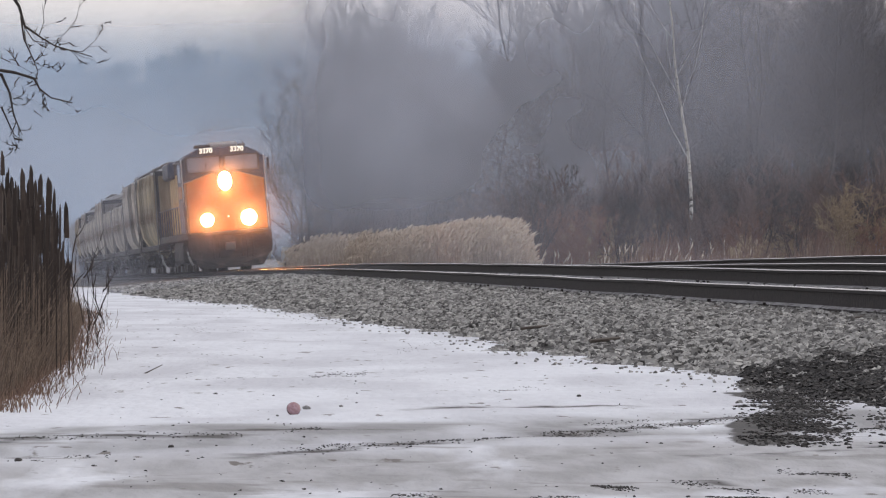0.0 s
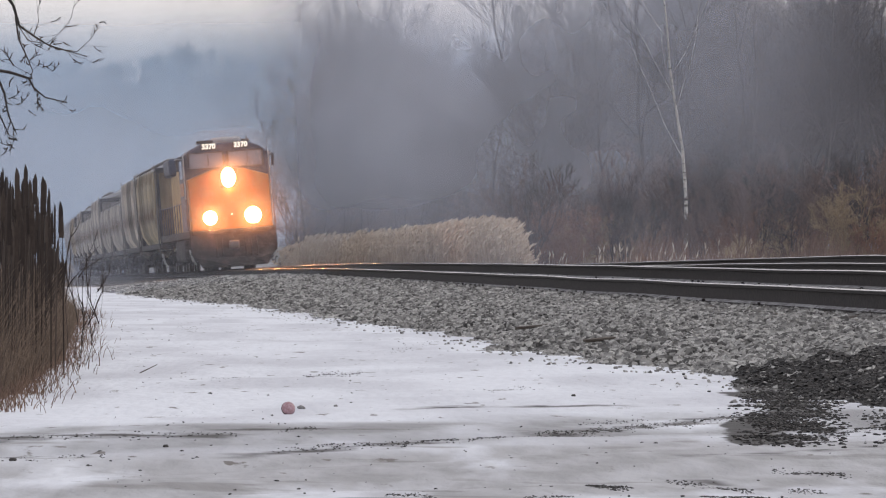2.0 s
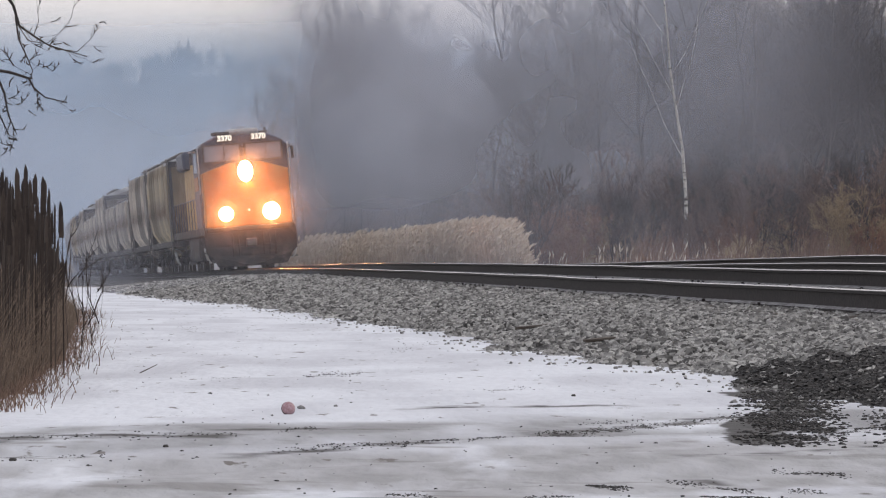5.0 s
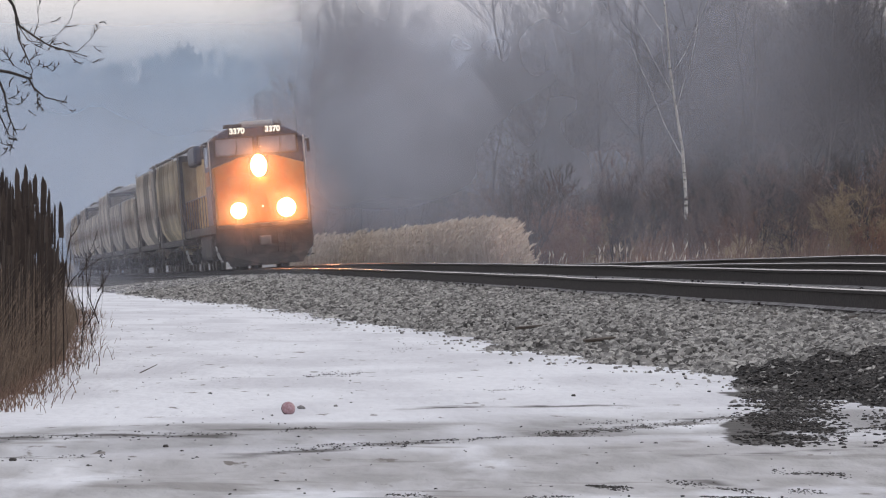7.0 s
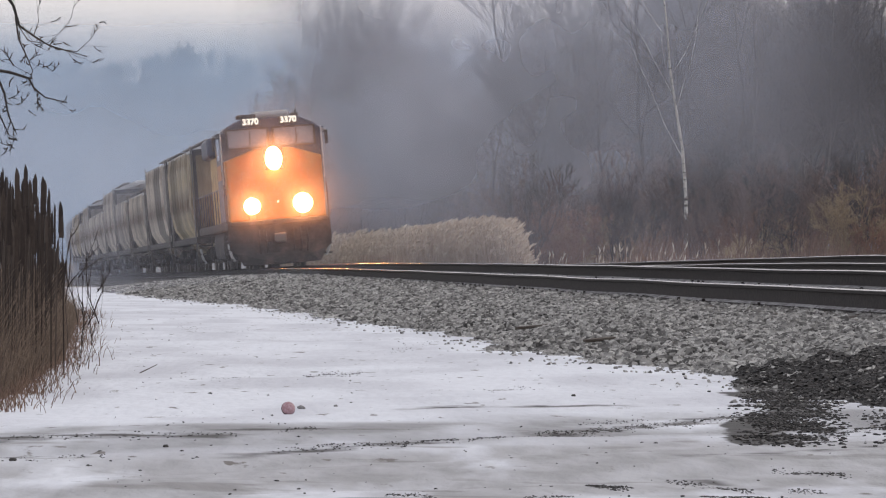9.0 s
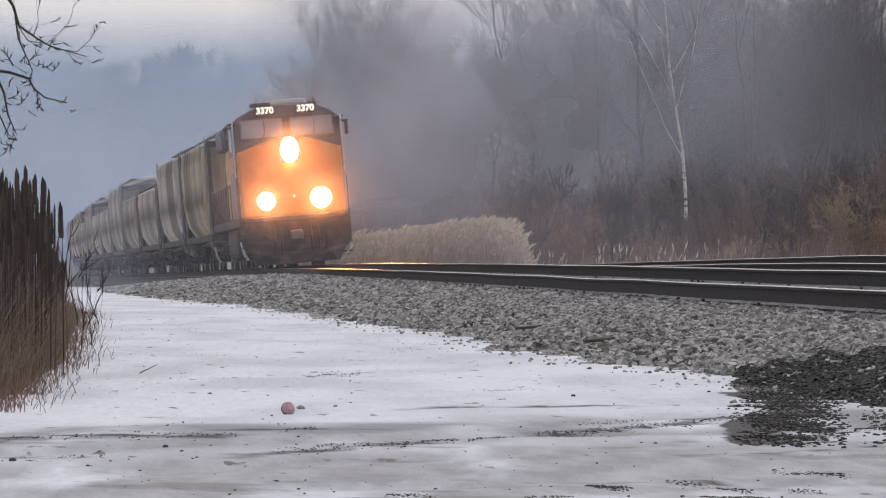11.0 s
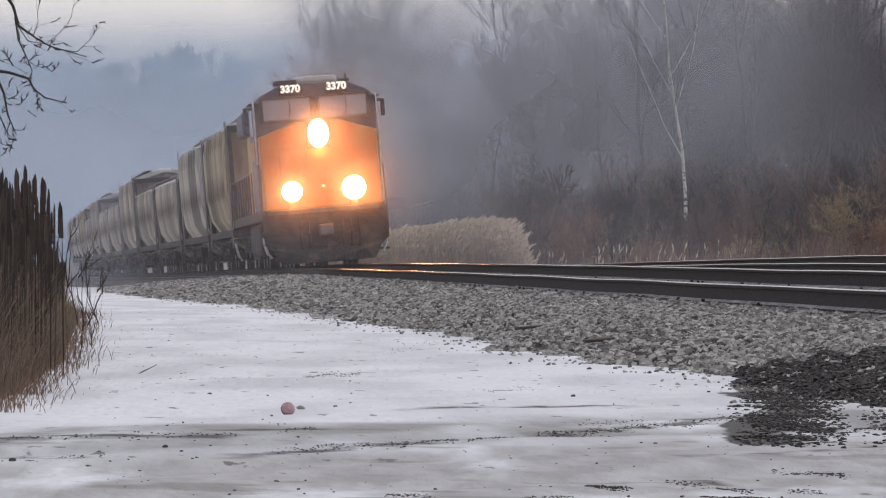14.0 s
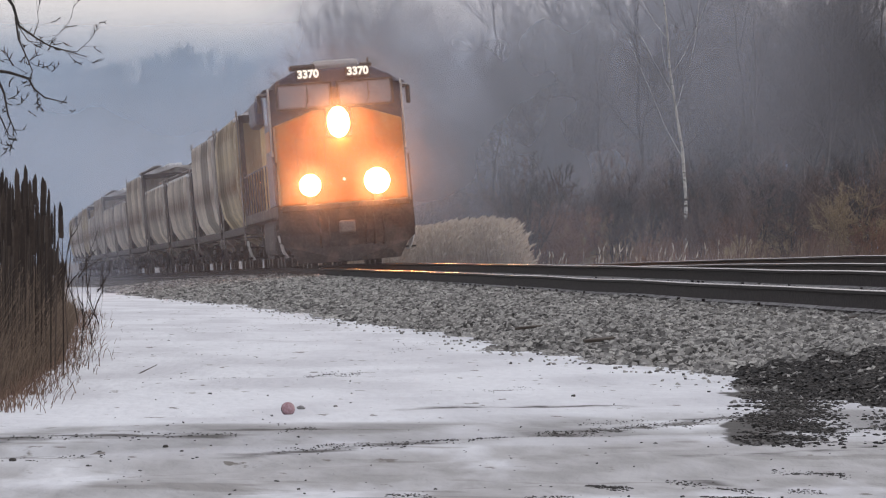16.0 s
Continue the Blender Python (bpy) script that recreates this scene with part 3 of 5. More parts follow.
    # grab rails down both front corners
    for s in (-1, 1):
        bm = rod(bmesh.new(), [(s * 1.52, 1.50, 4.15), (s * 1.52, 1.40, 4.05), (s * 1.52, 1.38, 2.6)], 0.024, 8)
        part("grab_rail", bm, M_RAILING, root, "pale grab rail")
        bm = rod(bmesh.new(), [(s * 1.50, 0.50, 2.45), (s * 1.52, 0.46, 0.75)], 0.022, 8)
        part("grab_rail", bm, M_BLACK, root)
    # number boards
    for s in (-1, 1):
        bm = box(bmesh.new(), s * 0.57 - 0.27, s * 0.57 + 0.27, 1.55, 1.80, 4.30, 4.54, 0.02)
        nb = part("number_board", bm, M_BLACK, cab, "lit number board")
        digits(nb, "3370", s * 0.57, 1.535, 4.42, 0.245, M_DIGIT, "glowing white digits")
    # roof gear
    bm = box(bmesh.new(), -0.45, 0.62, 1.9, 3.3, 4.52, 4.73, 0.09)
    part("air_conditioner", bm, M_RAILING, cab, "pale roof unit")
    bm = box(bmesh.new(), -0.95, -0.38, 1.85, 2.6, 4.55, 4.66, 0.03)
    part("roof_box", bm, M_BLACK, cab)
    bm = box(bmesh.new(), 0.66, 0.92, 1.9, 2.5, 4.53, 4.62, 0.03)
    part("roof_box", bm, M_BLACK, cab)
    bm = cyl(bmesh.new(), (0.86, 2.4, 4.5), (0.86, 2.4, 4.74), 0.025)
    part("antenna", bm, M_BLACK, cab)
    bm = bmesh.new()
    for i, x in enumerate((-0.16, 0.0, 0.16)):
        cyl(bm, (x, 3.4, 4.68), (x, 3.0 - 0.06 * i, 4.68), 0.03, 0.085)
    box(bm, -0.25, 0.25, 3.38, 3.5, 4.5, 4.72)
    part("air_horn", bm, M_STEEL, cab)
    # mirrors and cab side windows
    for s in (-1, 1):
        bm = box(bmesh.new(), min(s * 1.66, s * 1.76), max(s * 1.66, s * 1.76), 2.0, 2.06, 3.62, 4.04, 0.02)
        rod(bm, [(s * 1.53, 2.1, 4.0), (s * 1.68, 2.04, 4.0)], 0.015)
        part("mirror", bm, M_BLACK, cab)
        for y0, y1 in ((2.1, 2.75), (2.85, 3.5)):
            bm = box(bmesh.new(), min(s * 1.52, s * 1.55), max(s * 1.52, s * 1.55), y0, y1, 3.35, 4.0, 0.01)
            part("side_window", bm, M_GLASS, cab)
        bm = box(bmesh.new(), min(s * 1.50, s * 1.72), max(s * 1.50, s * 1.72), 2.05, 3.6, 4.05, 4.08, 0.01)
        part("sunshade", bm, M_RAILING, cab)
        bm = box(bmesh.new(), min(s * 1.53, s * 1.545), max(s * 1.53, s * 1.545), 2.0, 4.2, 2.75, 3.2)
        part("cab_stripe", bm, M_YEL, cab, "golden stripe")
    # lamps: twin headlamp above, ditch lamps below; lenses oversize to take in their bloom
    bm = box(bmesh.new(), -0.30, 0.30, 0.80, 1.05, 2.93, 3.62, 0.05)
    hl = part("headlamp_housing", bm, M_BLACK, root)
    bm = lens(bmesh.new(), 0, 0.79, 3.27, 0.25, 0.35)
    part("headlamp", bm, M_LAMP, hl, "blazing twin headlamp", True)
    for s, r in ((-1, 0.245), (1, 0.29)):
        bm = cyl(bmesh.new(), (s * 0.76, 0.75, 1.88), (s * 0.76, 0.56, 1.88), r + 0.02, seg=24)
        box(bm, s * 0.76 - 0.1, s * 0.76 + 0.1, 0.56, 0.72, 1.44, 1.75)
        h = part("ditch_lamp_housing", bm, M_BLACK, root)
        bm = lens(bmesh.new(), s * 0.76, 0.55, 1.88, r)
        part("ditch_lamp", bm, M_LAMP, h, "blazing ditch lamp", True)
    bm = lens(bmesh.new(), 0.03, 0.70, 1.97, 0.035, seg=10, depth=0.03)
    part("marker_lamp", bm, M_SMALL, root, smooth=True)
    # added shells before the lamps catch their light and stand in for bloom
    for x, z, r in ((0, 3.27, 1.0), (-0.76, 1.88, 0.85), (0.76, 1.88, 1.0)):
        for steps, m in (((0.42, 0.50, 0.58, 0.67, 0.77, 0.88), M_BLOOM), ((1.0, 1.12, 1.26, 1.42, 1.6, 1.8, 2.0, 2.2), M_THIN_BLOOM)):
            bm = bmesh.new()
            for k in steps:
                res = bmesh.ops.create_icosphere(bm, subdivisions=3, radius=r * k)
                for v in res["verts"]:
                    v.co *= 1 + 0.22 * noise.noise(v.co * 1.6 + Vector((x * 5, k * 7, z)))
                bmesh.ops.transform(bm, matrix=Matrix.Translation((x, 0.50, z)) @ Matrix.Diagonal((1, 0.62, 1, 1)), verts=res["verts"])
            part("bloom_shell", bm, m, root, "added see-through shells standing in for the bloom of a lamp", True)
    # long hood with doors, radiator wings and stack
    bm = box(bmesh.new(), -0.98, 0.98, 4.6, 21.0, 1.48, 4.32, 0.10)
    hood = part("long_hood", bm, M_HOOD, root, "weathered pale golden engine hood")
    for i in range(14):
        y0 = 5.0 + i * 1.08
        for s in (-1, 1):
            bm = box(bmesh.new(), min(s * 0.98, s * 1.01), max(s * 0.98, s * 1.01), y0, y0 + 0.98, 1.75, 3.75, 0.01)
            part("hood_door", bm, M_HOOD, hood)
    bm = box(bmesh.new(), -1.25, 1.25, 16.6, 20.9, 3.75, 4.42, 0.12)
    part("radiator", bm, M_BLUE, hood)
    bm = box(bmesh.new(), -1.08, 1.08, 5.2, 7.4, 3.7, 4.44, 0.1)
    part("brake_blower", bm, M_BLACK, hood)
    bm = box(bmesh.new(), -0.4, 0.4, 10.2, 11.4, 4.3, 4.62, 0.04)
    part("exhaust_stack", bm, M_BLACK, hood, "sooty exhaust stack")
    # handrails along the walkway
    for s in (-1, 1):
        for i in range(10):
            y = 4.9 + i * 1.72
            bm = rod(bmesh.new(), [(s * 1.49, y, 1.45), (s * 1.49, y, 2.5)], 0.02, 6)
            part("handrail_post", bm, M_BLUE, root)
        bm = rod(bmesh.new(), [(s * 1.49, 4.6, 2.5), (s * 1.49, 20.9, 2.5)], 0.02, 6)
        part("handrail", bm, M_BLUE, root)
    bm = box(bmesh.new(), -1.35, 1.35, 7.6, 14.0, 0.35, 1.22, 0.15)
    part("fuel_tank", bm, M_BLACK, root)
    truck(root, 3.9, 3, 1.95, 0.53)
    truck(root, 17.8, 3, 1.95, 0.53)
    return root


def hopper_car(label, side, rib_m, roof_m, length, eave, bulge):
    """Covered hopper: curved ribbed sides, sloping ends, hatches, ladders and discharge gates."""
    root = tagged(new("hopper_car"), label, "freight car", group="hopper cars of the train")
    L = length
    prof = [(1.16, 1.15), (1.42 + bulge * 0.4, 1.6), (1.50 + bulge, 2.3), (1.52 + bulge * 0.8, 0.3 * 2.3 + 0.7 * eave), (1.48, eave), (0.75, eave + 0.28), (0.0, eave + 0.34)]
    ring = [(-x, z) for x, z in prof] + [(x, z) for x, z in prof[-2::-1]]
    bm = bmesh.new()
    rings = []
    for y, cut in ((1.2, 2.6), (1.7, 2.1), (2.9, 1.15), (L - 2.9, 1.15), (L - 1.7, 2.1), (L - 1.2, 2.6)):
        rings.append([bm.verts.new((x, y, max(z, cut))) for x, z in ring])
    for a, b in zip(rings[:-1], rings[1:]):
        for i in range(len(ring) - 1):
            bm.faces.new((a[i], a[i + 1], b[i + 1], b[i]))
        bm.faces.new((a[-1], a[0], b[0], b[-1]))
    bm.faces.new(rings[0])
    bm.faces.new(rings[-1])
    bmesh.ops.recalc_face_normals(bm, faces=bm.faces[:])
    body = part("hopper_body", bm, side, root, "weathered hopper side sheets")
    # roof with eaves
    bm = prism(bmesh.new(), [(-1.54, eave + 0.02), (-0.76, eave + 0.31), (0, eave + 0.38), (0.76, eave + 0.31), (1.54, eave + 0.02),
                             (1.54, eave - 0.06), (1.46, eave - 0.06), (0.0, eave + 0.3), (-1.46, eave - 0.06), (-1.54, eave - 0.06)], 1.0, L - 1.0)
    roof = part("roof", bm, roof_m, root, "pale snow-dusted roof")
    for i in range(10):
        bm = box(bmesh.new(), -0.3, 0.3, 2.0 + i * (L - 4.4) / 9.5, 2.9 + i * (L - 4.4) / 9.5, eave + 0.34, eave + 0.48, 0.04)
        part("hatch", bm, roof_m, roof)
    for s in (-1, 1):
        bm = box(bmesh.new(), min(s * 0.62, s * 0.92), max(s * 0.62, s * 0.92), 0.8, L - 0.8, eave + 0.36, eave + 0.40)
        part("running_board", bm, M_STEEL, roof)
    # ribs follow the curved side
    nr = 8
    for s in (-1, 1):
        bm = bmesh.new()
        for (xa, za), (xb, zb) in zip(prof[:4], prof[1:5]):
            v = [bm.verts.new(p) for p in ((s * xa, -0.1, za), (s * xb, -0.1, zb), (s * xb, 0.1, zb), (s * xa, 0.1, za),
                                           (s * (xa + 0.10), -0.1, za), (s * (xb + 0.10), -0.1, zb), (s * (xb + 0.10), 0.1, zb), (s * (xa + 0.10), 0.1, za))]
            for f in ((0, 1, 5, 4), (2, 3, 7, 6), (4, 5, 6, 7), (0, 3, 2, 1), (1, 2, 6, 5), (0, 4, 7, 3)):
                bm.faces.new([v[i] for i in f])
        bmesh.ops.recalc_face_normals(bm, faces=bm.faces[:])
        first = part("rib", bm, rib_m, body)
        first.matrix_basis = pose(0, 3.0, 0)
        for i in range(1, nr):
            again("rib", first, body, pose(0, 3.0 + i * (L - 6.0) / (nr - 1), 0))
        bm = box(bmesh.new(), min(s * 1.22, s * 1.52), max(s * 1.22, s * 1.52), 0.7, L - 0.7, 1.0, 1.22, 0.02)
        part("side_sill", bm, M_BLACK, root)
        # ladders and end posts
        for ye in (0.85, L - 0.95):
            bm = bmesh.new()
            for k in (0.0, 0.42):
                rod(bm, [(s * 1.5, ye + k, 0.7), (s * 1.5, ye + k, eave + 0.2)], 0.025, 6)
            for k in range(10):
                rod(bm, [(s * 1.5, ye, 0.85 + k * 0.36), (s * 1.5, ye + 0.42, 0.85 + k * 0.36)], 0.014, 5)
            part("ladder", bm, M_STEEL, root)
    for ye in (0.72, L - 0.86):
        bm = bmesh.new()
        for s in (-1, 1):
            prism(bm, [(s * 1.34, 1.1), (s * 1.46, 1.1), (s * 1.46, eave + 0.05), (s * 1.34, eave + 0.05)], ye, ye + 0.14)
        box(bm, -1.46, 1.46, ye, ye + 0.14, eave - 0.15, eave + 0.06)
        box(bm, -1.46, 1.46, ye, ye + 0.14, 1.05, 1.25)
        part("end_frame", bm, M_BLACK, root, "dark grimy end frame")
        bm = box(bmesh.new(), -1.4, 1.4, ye - 0.02 if ye < 1 else ye - 0.5, ye + 0.6 if ye < 1 else ye + 0.12, 0.98, 1.06)
        part("end_platform", bm, M_BLACK, root)
    # discharge hoppers
    for i in range(3):
        yc = 3.9 + i * (L - 7.8) / 2
        bm = bmesh.new()
        res = bmesh.ops.create_cone(bm, cap_ends=True, segments=4, radius1=0.42, radius2=1.75, depth=0.85)
        bmesh.ops.transform(bm, matrix=Matrix.Translation((0, yc, 0.80)) @ Matrix.Rotation(math.pi / 4, 4, "Z"), verts=res["verts"])
        part("discharge_gate", bm, rib_m, root, "dirty discharge hopper")
    box_ = box(bmesh.new(), -0.2, 0.2, -0.1, L + 0.1, 0.82, 1.02, 0.02)
    part("centre_sill", box_, M_BLACK, root)
    truck(root, 2.2)
    truck(root, L - 2.2)
    return root


def car_paint(name, a, b, d):
    return worn(name, a, b, 1.2, 0.75, dirt=d, dirt_scale=1.6, dlo=0.45, dhi=0.7, stretch=(1, 1.6, 0.25))


P_TAN = car_paint("tan_paint", (0.32, 0.25, 0.16), (0.48, 0.40, 0.26), (0.15, 0.10, 0.065))
P_RIB = worn("streaked_cream_rib", (0.72, 0.67, 0.58), (0.84, 0.80, 0.73), 1.2, 0.75, dirt=(0.16, 0.11, 0.08), dirt_scale=1.3, dlo=0.42, dhi=0.66, stretch=(1, 1.6, 0.35), random_value=0.45)
P_RIB_TAN = worn("streaked_yellow_rib", (0.66, 0.58, 0.40), (0.80, 0.74, 0.60), 1.2, 0.75, dirt=(0.15, 0.09, 0.06), dirt_scale=1.3, dlo=0.42, dhi=0.66, stretch=(1, 1.6, 0.35), random_value=0.45)
P_GREY = car_paint("grey_paint", (0.33, 0.30, 0.27), (0.48, 0.45, 0.41), (0.16, 0.12, 0.09))
P_ROOF = worn("snowy_roof", (0.75, 0.75, 0.76), (0.6, 0.6, 0.6), 2, 0.8, dirt=(0.45, 0.42, 0.38), dirt_scale=1.0)
loco = locomotive()
A = hopper_car("tan and yellow covered hopper car with curved ribbed sides", P_TAN, P_RIB_TAN, P_ROOF, 17.4, 4.18, 0.06)
B = hopper_car("cream covered hopper car with ribbed sides and pale roof", P_GREY, P_RIB, P_ROOF, 17.4, 4.18, 0.03)
C = hopper_car("weathered grey covered hopper car with ribbed sides", P_GREY, P_RIB, P_ROOF, 17.4, 3.42, 0.03)
cars = [A, B, C]
for src in (C, B, C, C, B, C, A, B, C, B, A):
    cars.append(copy_thing(src, Matrix()))

# ================= trees =================


def tubes(segs, sides=4):
    """Tapered limbs from (start, end, r0, r1) rows, as vertex and face lists."""
    verts, faces = [], []
    for a, b, r0, r1 in segs:
        d = (b - a)
        if d.length < 1e-6:
            continue
        d.normalize()
        u = d.orthogonal().normalized()
        w = d.cross(u)
        k = len(verts)
        for p, r in ((a, r0), (b, r1)):
            for i in range(sides):
                t = 2 * math.pi * i / sides
                q = p + (u * math.cos(t) + w * math.sin(t)) * r
                verts.append((q.x, q.y, q.z))
        for i in range(sides):
            j = (i + 1) % sides
            faces.append((k + i, k + j, k + sides + j, k + sides + i))
    return verts, faces


def grow(rnd, out, p, d, length, r, level, levels, droop=0.0, wide=0.6, kids=(5, 8), steps=5, jag=0.16):
    """A limb that bends as it goes, with side limbs; rows go to out[level]."""
    pos, way = p.copy(), d.normalized()
    seg = length / steps
    pts = [pos.copy()]
    for i in range(steps):
        way = (way + Vector((rnd.gauss(0, jag), rnd.gauss(0, jag), rnd.gauss(0, jag * 0.7) + (0.10 if level else 0.05) - droop))).normalized()
        q = pos + way * seg
        f0, f1 = i / steps, (i + 1) / steps
        out[level].append((pos, q, r * (1 - 0.8 * f0), r * (1 - 0.8 * f1)))
        pos = q
        pts.append(q.copy())
    if level + 1 < levels:
        n = rnd.randint(*kids)
        for i in range(n):
            t = (0.25 if level == 0 else 0.12) + (0.98 - 0.25) * (i + rnd.random()) / n
            k = min(int(t * steps), steps - 1)
            base = pts[k].lerp(pts[k + 1], t * steps - k)
            axis = (pts[k + 1] - pts[k]).normalized()
            side = axis.orthogonal().normalized()
            side.rotate(Matrix.Rotation(rnd.random() * 6.283, 3, axis))
            nd = (axis * (1 - wide * rnd.uniform(0.6, 1.2)) + side * wide * rnd.uniform(0.7, 1.3)).normalized()
            grow(rnd, out, base, nd, length * (0.62 - 0.3 * t) * rnd.uniform(0.7, 1.2), max(r * (1 - 0.75 * t) * 0.5, 0.006), level + 1, levels, droop, wide, kids, max(3, steps - 1), jag * 1.15)


def bare_tree(name, seed, height, r, label, bark, twig, levels=4, wide=0.6, kids=(5, 8), droop=0.0, lean=(0, 0), stems=1, fat=1.0, jag=0.16, limb=1.0):
    rnd = random.Random(seed)
    out = [[] for _ in range(levels)]
    for s in range(stems):
        d = Vector((lean[0] + rnd.gauss(0, 0.12) * (stems > 1), lean[1] + rnd.gauss(0, 0.12) * (stems > 1), 1))
        grow(rnd, out, Vector((rnd.gauss(0, 0.15) * (stems > 1), rnd.gauss(0, 0.15) * (stems > 1), -0.2)), d, height * rnd.uniform(0.85, 1.05), r, 0, levels, droop, wide, kids, 8, jag)
    root = tagged(new(name), label, "tree")
    v, f = tubes(out[0] + [(a, b, r0 * limb, r1 * limb) for a, b, r0, r1 in out[1]], 6)
    raw("trunk", v, f, bark, root, True)
    rest = [(a, b, r0 * fat, max(r1 * fat, 0.004)) for lv in out[2:] for a, b, r0, r1 in lv]
    v, f = tubes(rest, 3)
    o = raw("crown", v, f, twig, root)
    o["label"] = "fine bare twigs"
    return root


def put(ob, x, y, rz=0, s=1.0, dz=0.0):
    ob.matrix_basis = pose(x, y, ground_z(x, y) + dz, 0, 0, rz) @ Matrix.Scale(s, 4)
    return ob


def at(px, y):
    """Sideways place of a given bearing at distance y."""
    return (px - 784) / F * y


M_BRUSH = worn("reddish_brush", (0.10, 0.07, 0.06), (0.19, 0.135, 0.115), 3, 0.95, random_value=0.35)
rnd = random.Random(11)
kinds = [bare_tree("bare_tree", 20 + i, h, r, "leafless grey hardwood tree at the wood's edge", M_BARK, M_TWIG, 4, w, (7, 10), 0, (0, 0), 1, 1.7, 0.10)
         for i, (h, r, w) in enumerate(((14, 0.12, 0.48), (12, 0.11, 0.58), (15, 0.13, 0.42), (11, 0.10, 0.6)))]
bush = [bare_tree("bare_shrub", 60 + i, h, 0.04, "leafless tangled brown shrub", M_BRUSH, M_BRUSH, 4, 0.6, (5, 7), 0, (0, 0), 5, 1.5) for i, h in enumerate((3.4, 4.2))]
M_RUSTY = worn("rust_red_brush", (0.16, 0.085, 0.06), (0.29, 0.165, 0.12), 3, 0.95, random_value=0.3)
M_STRAW = worn("straw_brush", (0.27, 0.20, 0.12), (0.42, 0.33, 0.21), 3, 0.95, random_value=0.3)
M_SLATE = worn("slate_brush", (0.045, 0.04, 0.04), (0.09, 0.08, 0.077), 3, 0.95, random_value=0.3)
scrub = [bare_tree("bare_shrub", 140 + i, h, 0.03, "leafless %s shrub at the wood's edge" % hue, m, m, 4, w, (4, 7), 0, (0, 0), st, 1.35, 0.14)
         for i, (h, hue, m, w, st) in enumerate(((3.4, "slate-grey", M_SLATE, 0.45, 5), (2.6, "rust-red", M_RUSTY, 0.6, 7), (2.3, "straw-coloured", M_STRAW, 0.6, 7), (3.6, "brown", M_BRUSH, 0.4, 4)))]
for b in bush + scrub:
    tagged(b, category="shrub", group="shrubs of the thicket")
for k in kinds:
    tagged(k, group="trees of the wood")
used = set()


def plant(pool, px, y, s):
    src = pool[rnd.randrange(len(pool))]
    x = at(px, y)
    if src not in used:
        used.add(src)
        return put(src, x, y, rnd.uniform(0, 360), s)
    ob = copy_thing(src, Matrix())
    return put(ob, x, y, rnd.uniform(0, 360), s)


# the dark rounded mass, then the taller wood to its side
for i in range(64):
    px = rnd.uniform(535, 800)
    y = rnd.uniform(256, 310)
    top = np.interp(px, [470, 520, 580, 640, 700, 750, 790, 830], [0.30, 0.55, 0.86, 1.0, 1.0, 0.86, 0.62, 0.55])
    plant(kinds, px, y, top * rnd.uniform(0.95, 1.2) * y / 285)
for i in range(95):
    px = rnd.uniform(800, 1640)
    y = rnd.uniform(226, 320)
    plant(kinds, px, y, rnd.uniform(0.75, 1.25) * np.interp(px, [800, 950, 1100], [0.6, 0.85, 1.1]))
for i in range(30):
    px = rnd.uniform(765, 980)
    plant(kinds, px, rnd.uniform(285, 335), rnd.uniform(0.8, 1.05) * np.interp(px, [765, 820, 980], [0.85, 1.0, 1.15]))
for i in range(34):
    px = rnd.uniform(960, 1640)
    plant(kinds, px, rnd.uniform(300, 350), rnd.uniform(1.3, 1.75))
for i in range(60):
    px = rnd.uniform(840, 1640)
    plant(bush, px, rnd.uniform(218, 250), rnd.uniform(0.7, 1.4))
for i in range(96):
    px = rnd.uniform(935, 1640)
    plant(scrub, px, rnd.uniform(170, 212), rnd.uniform(0.5, 1.25))
for i in range(36):
    px = rnd.uniform(520, 840)
    plant(bush, px, rnd.uniform(262, 290), rnd.uniform(0.7, 1.4))

# ---- birch with a pale trunk, standing in front of the thicket
birch = bare_tree("birch_tree", 5, 13.5, 0.085, "slender white-barked birch among brown thicket", M_BIRCH, M_TWIG, 4, 0.40, (9, 11), -0.03, (-0.05, 0), 1, 0.8, 0.08, 0.4)
put(birch, at(1212, 188), 188, 180)
for px, y, k, n in ((1288, 221, 1.6, 0), (1318, 219, 1.85, 0), (1345, 222, 1.5, 0), (1150, 176, 0.8, 0), (1180, 180, 0.8, 1), (1245, 181, 0.7, 0), (1095, 168, 0.75, 0), (1085, 171, 0.6, 3), (1350, 178, 0.95, 2), (1390, 177, 0.7, 2),
                    (1480, 176, 1.0, 3), (1160, 170, 0.6, 1), (1010, 176, 0.9, 3), (1060, 182, 0.95, 0), (1440, 172, 0.6, 1), (1550, 170, 0.7, 1), (1300, 166, 0.45, 2)):
    put(copy_thing(scrub[n], Matrix()), at(px, y), y, px, k)
dark = bare_tree("bare_tree", 33, 9.5, 0.10, "dark leaning leafless tree at the wood's edge", M_NEAR_TWIG, M_NEAR_TWIG, 4, 0.6, (5, 7), 0.03, (-0.62, 0), 1, 1.3, 0.10)
put(dark, at(1632, 168), 168, 0)
thin = bare_tree("bare_shrub", 81, 4.2, 0.035, "slim dark sapling in front of the reeds", M_TWIG, M_TWIG, 4, 0.4, (4, 6), 0, (0, 0), 4, 1.2)
put(thin, at(948, 168), 168, 0)
tagged(thin, category="shrub")

# ---- tall pale reeds behind the tracks


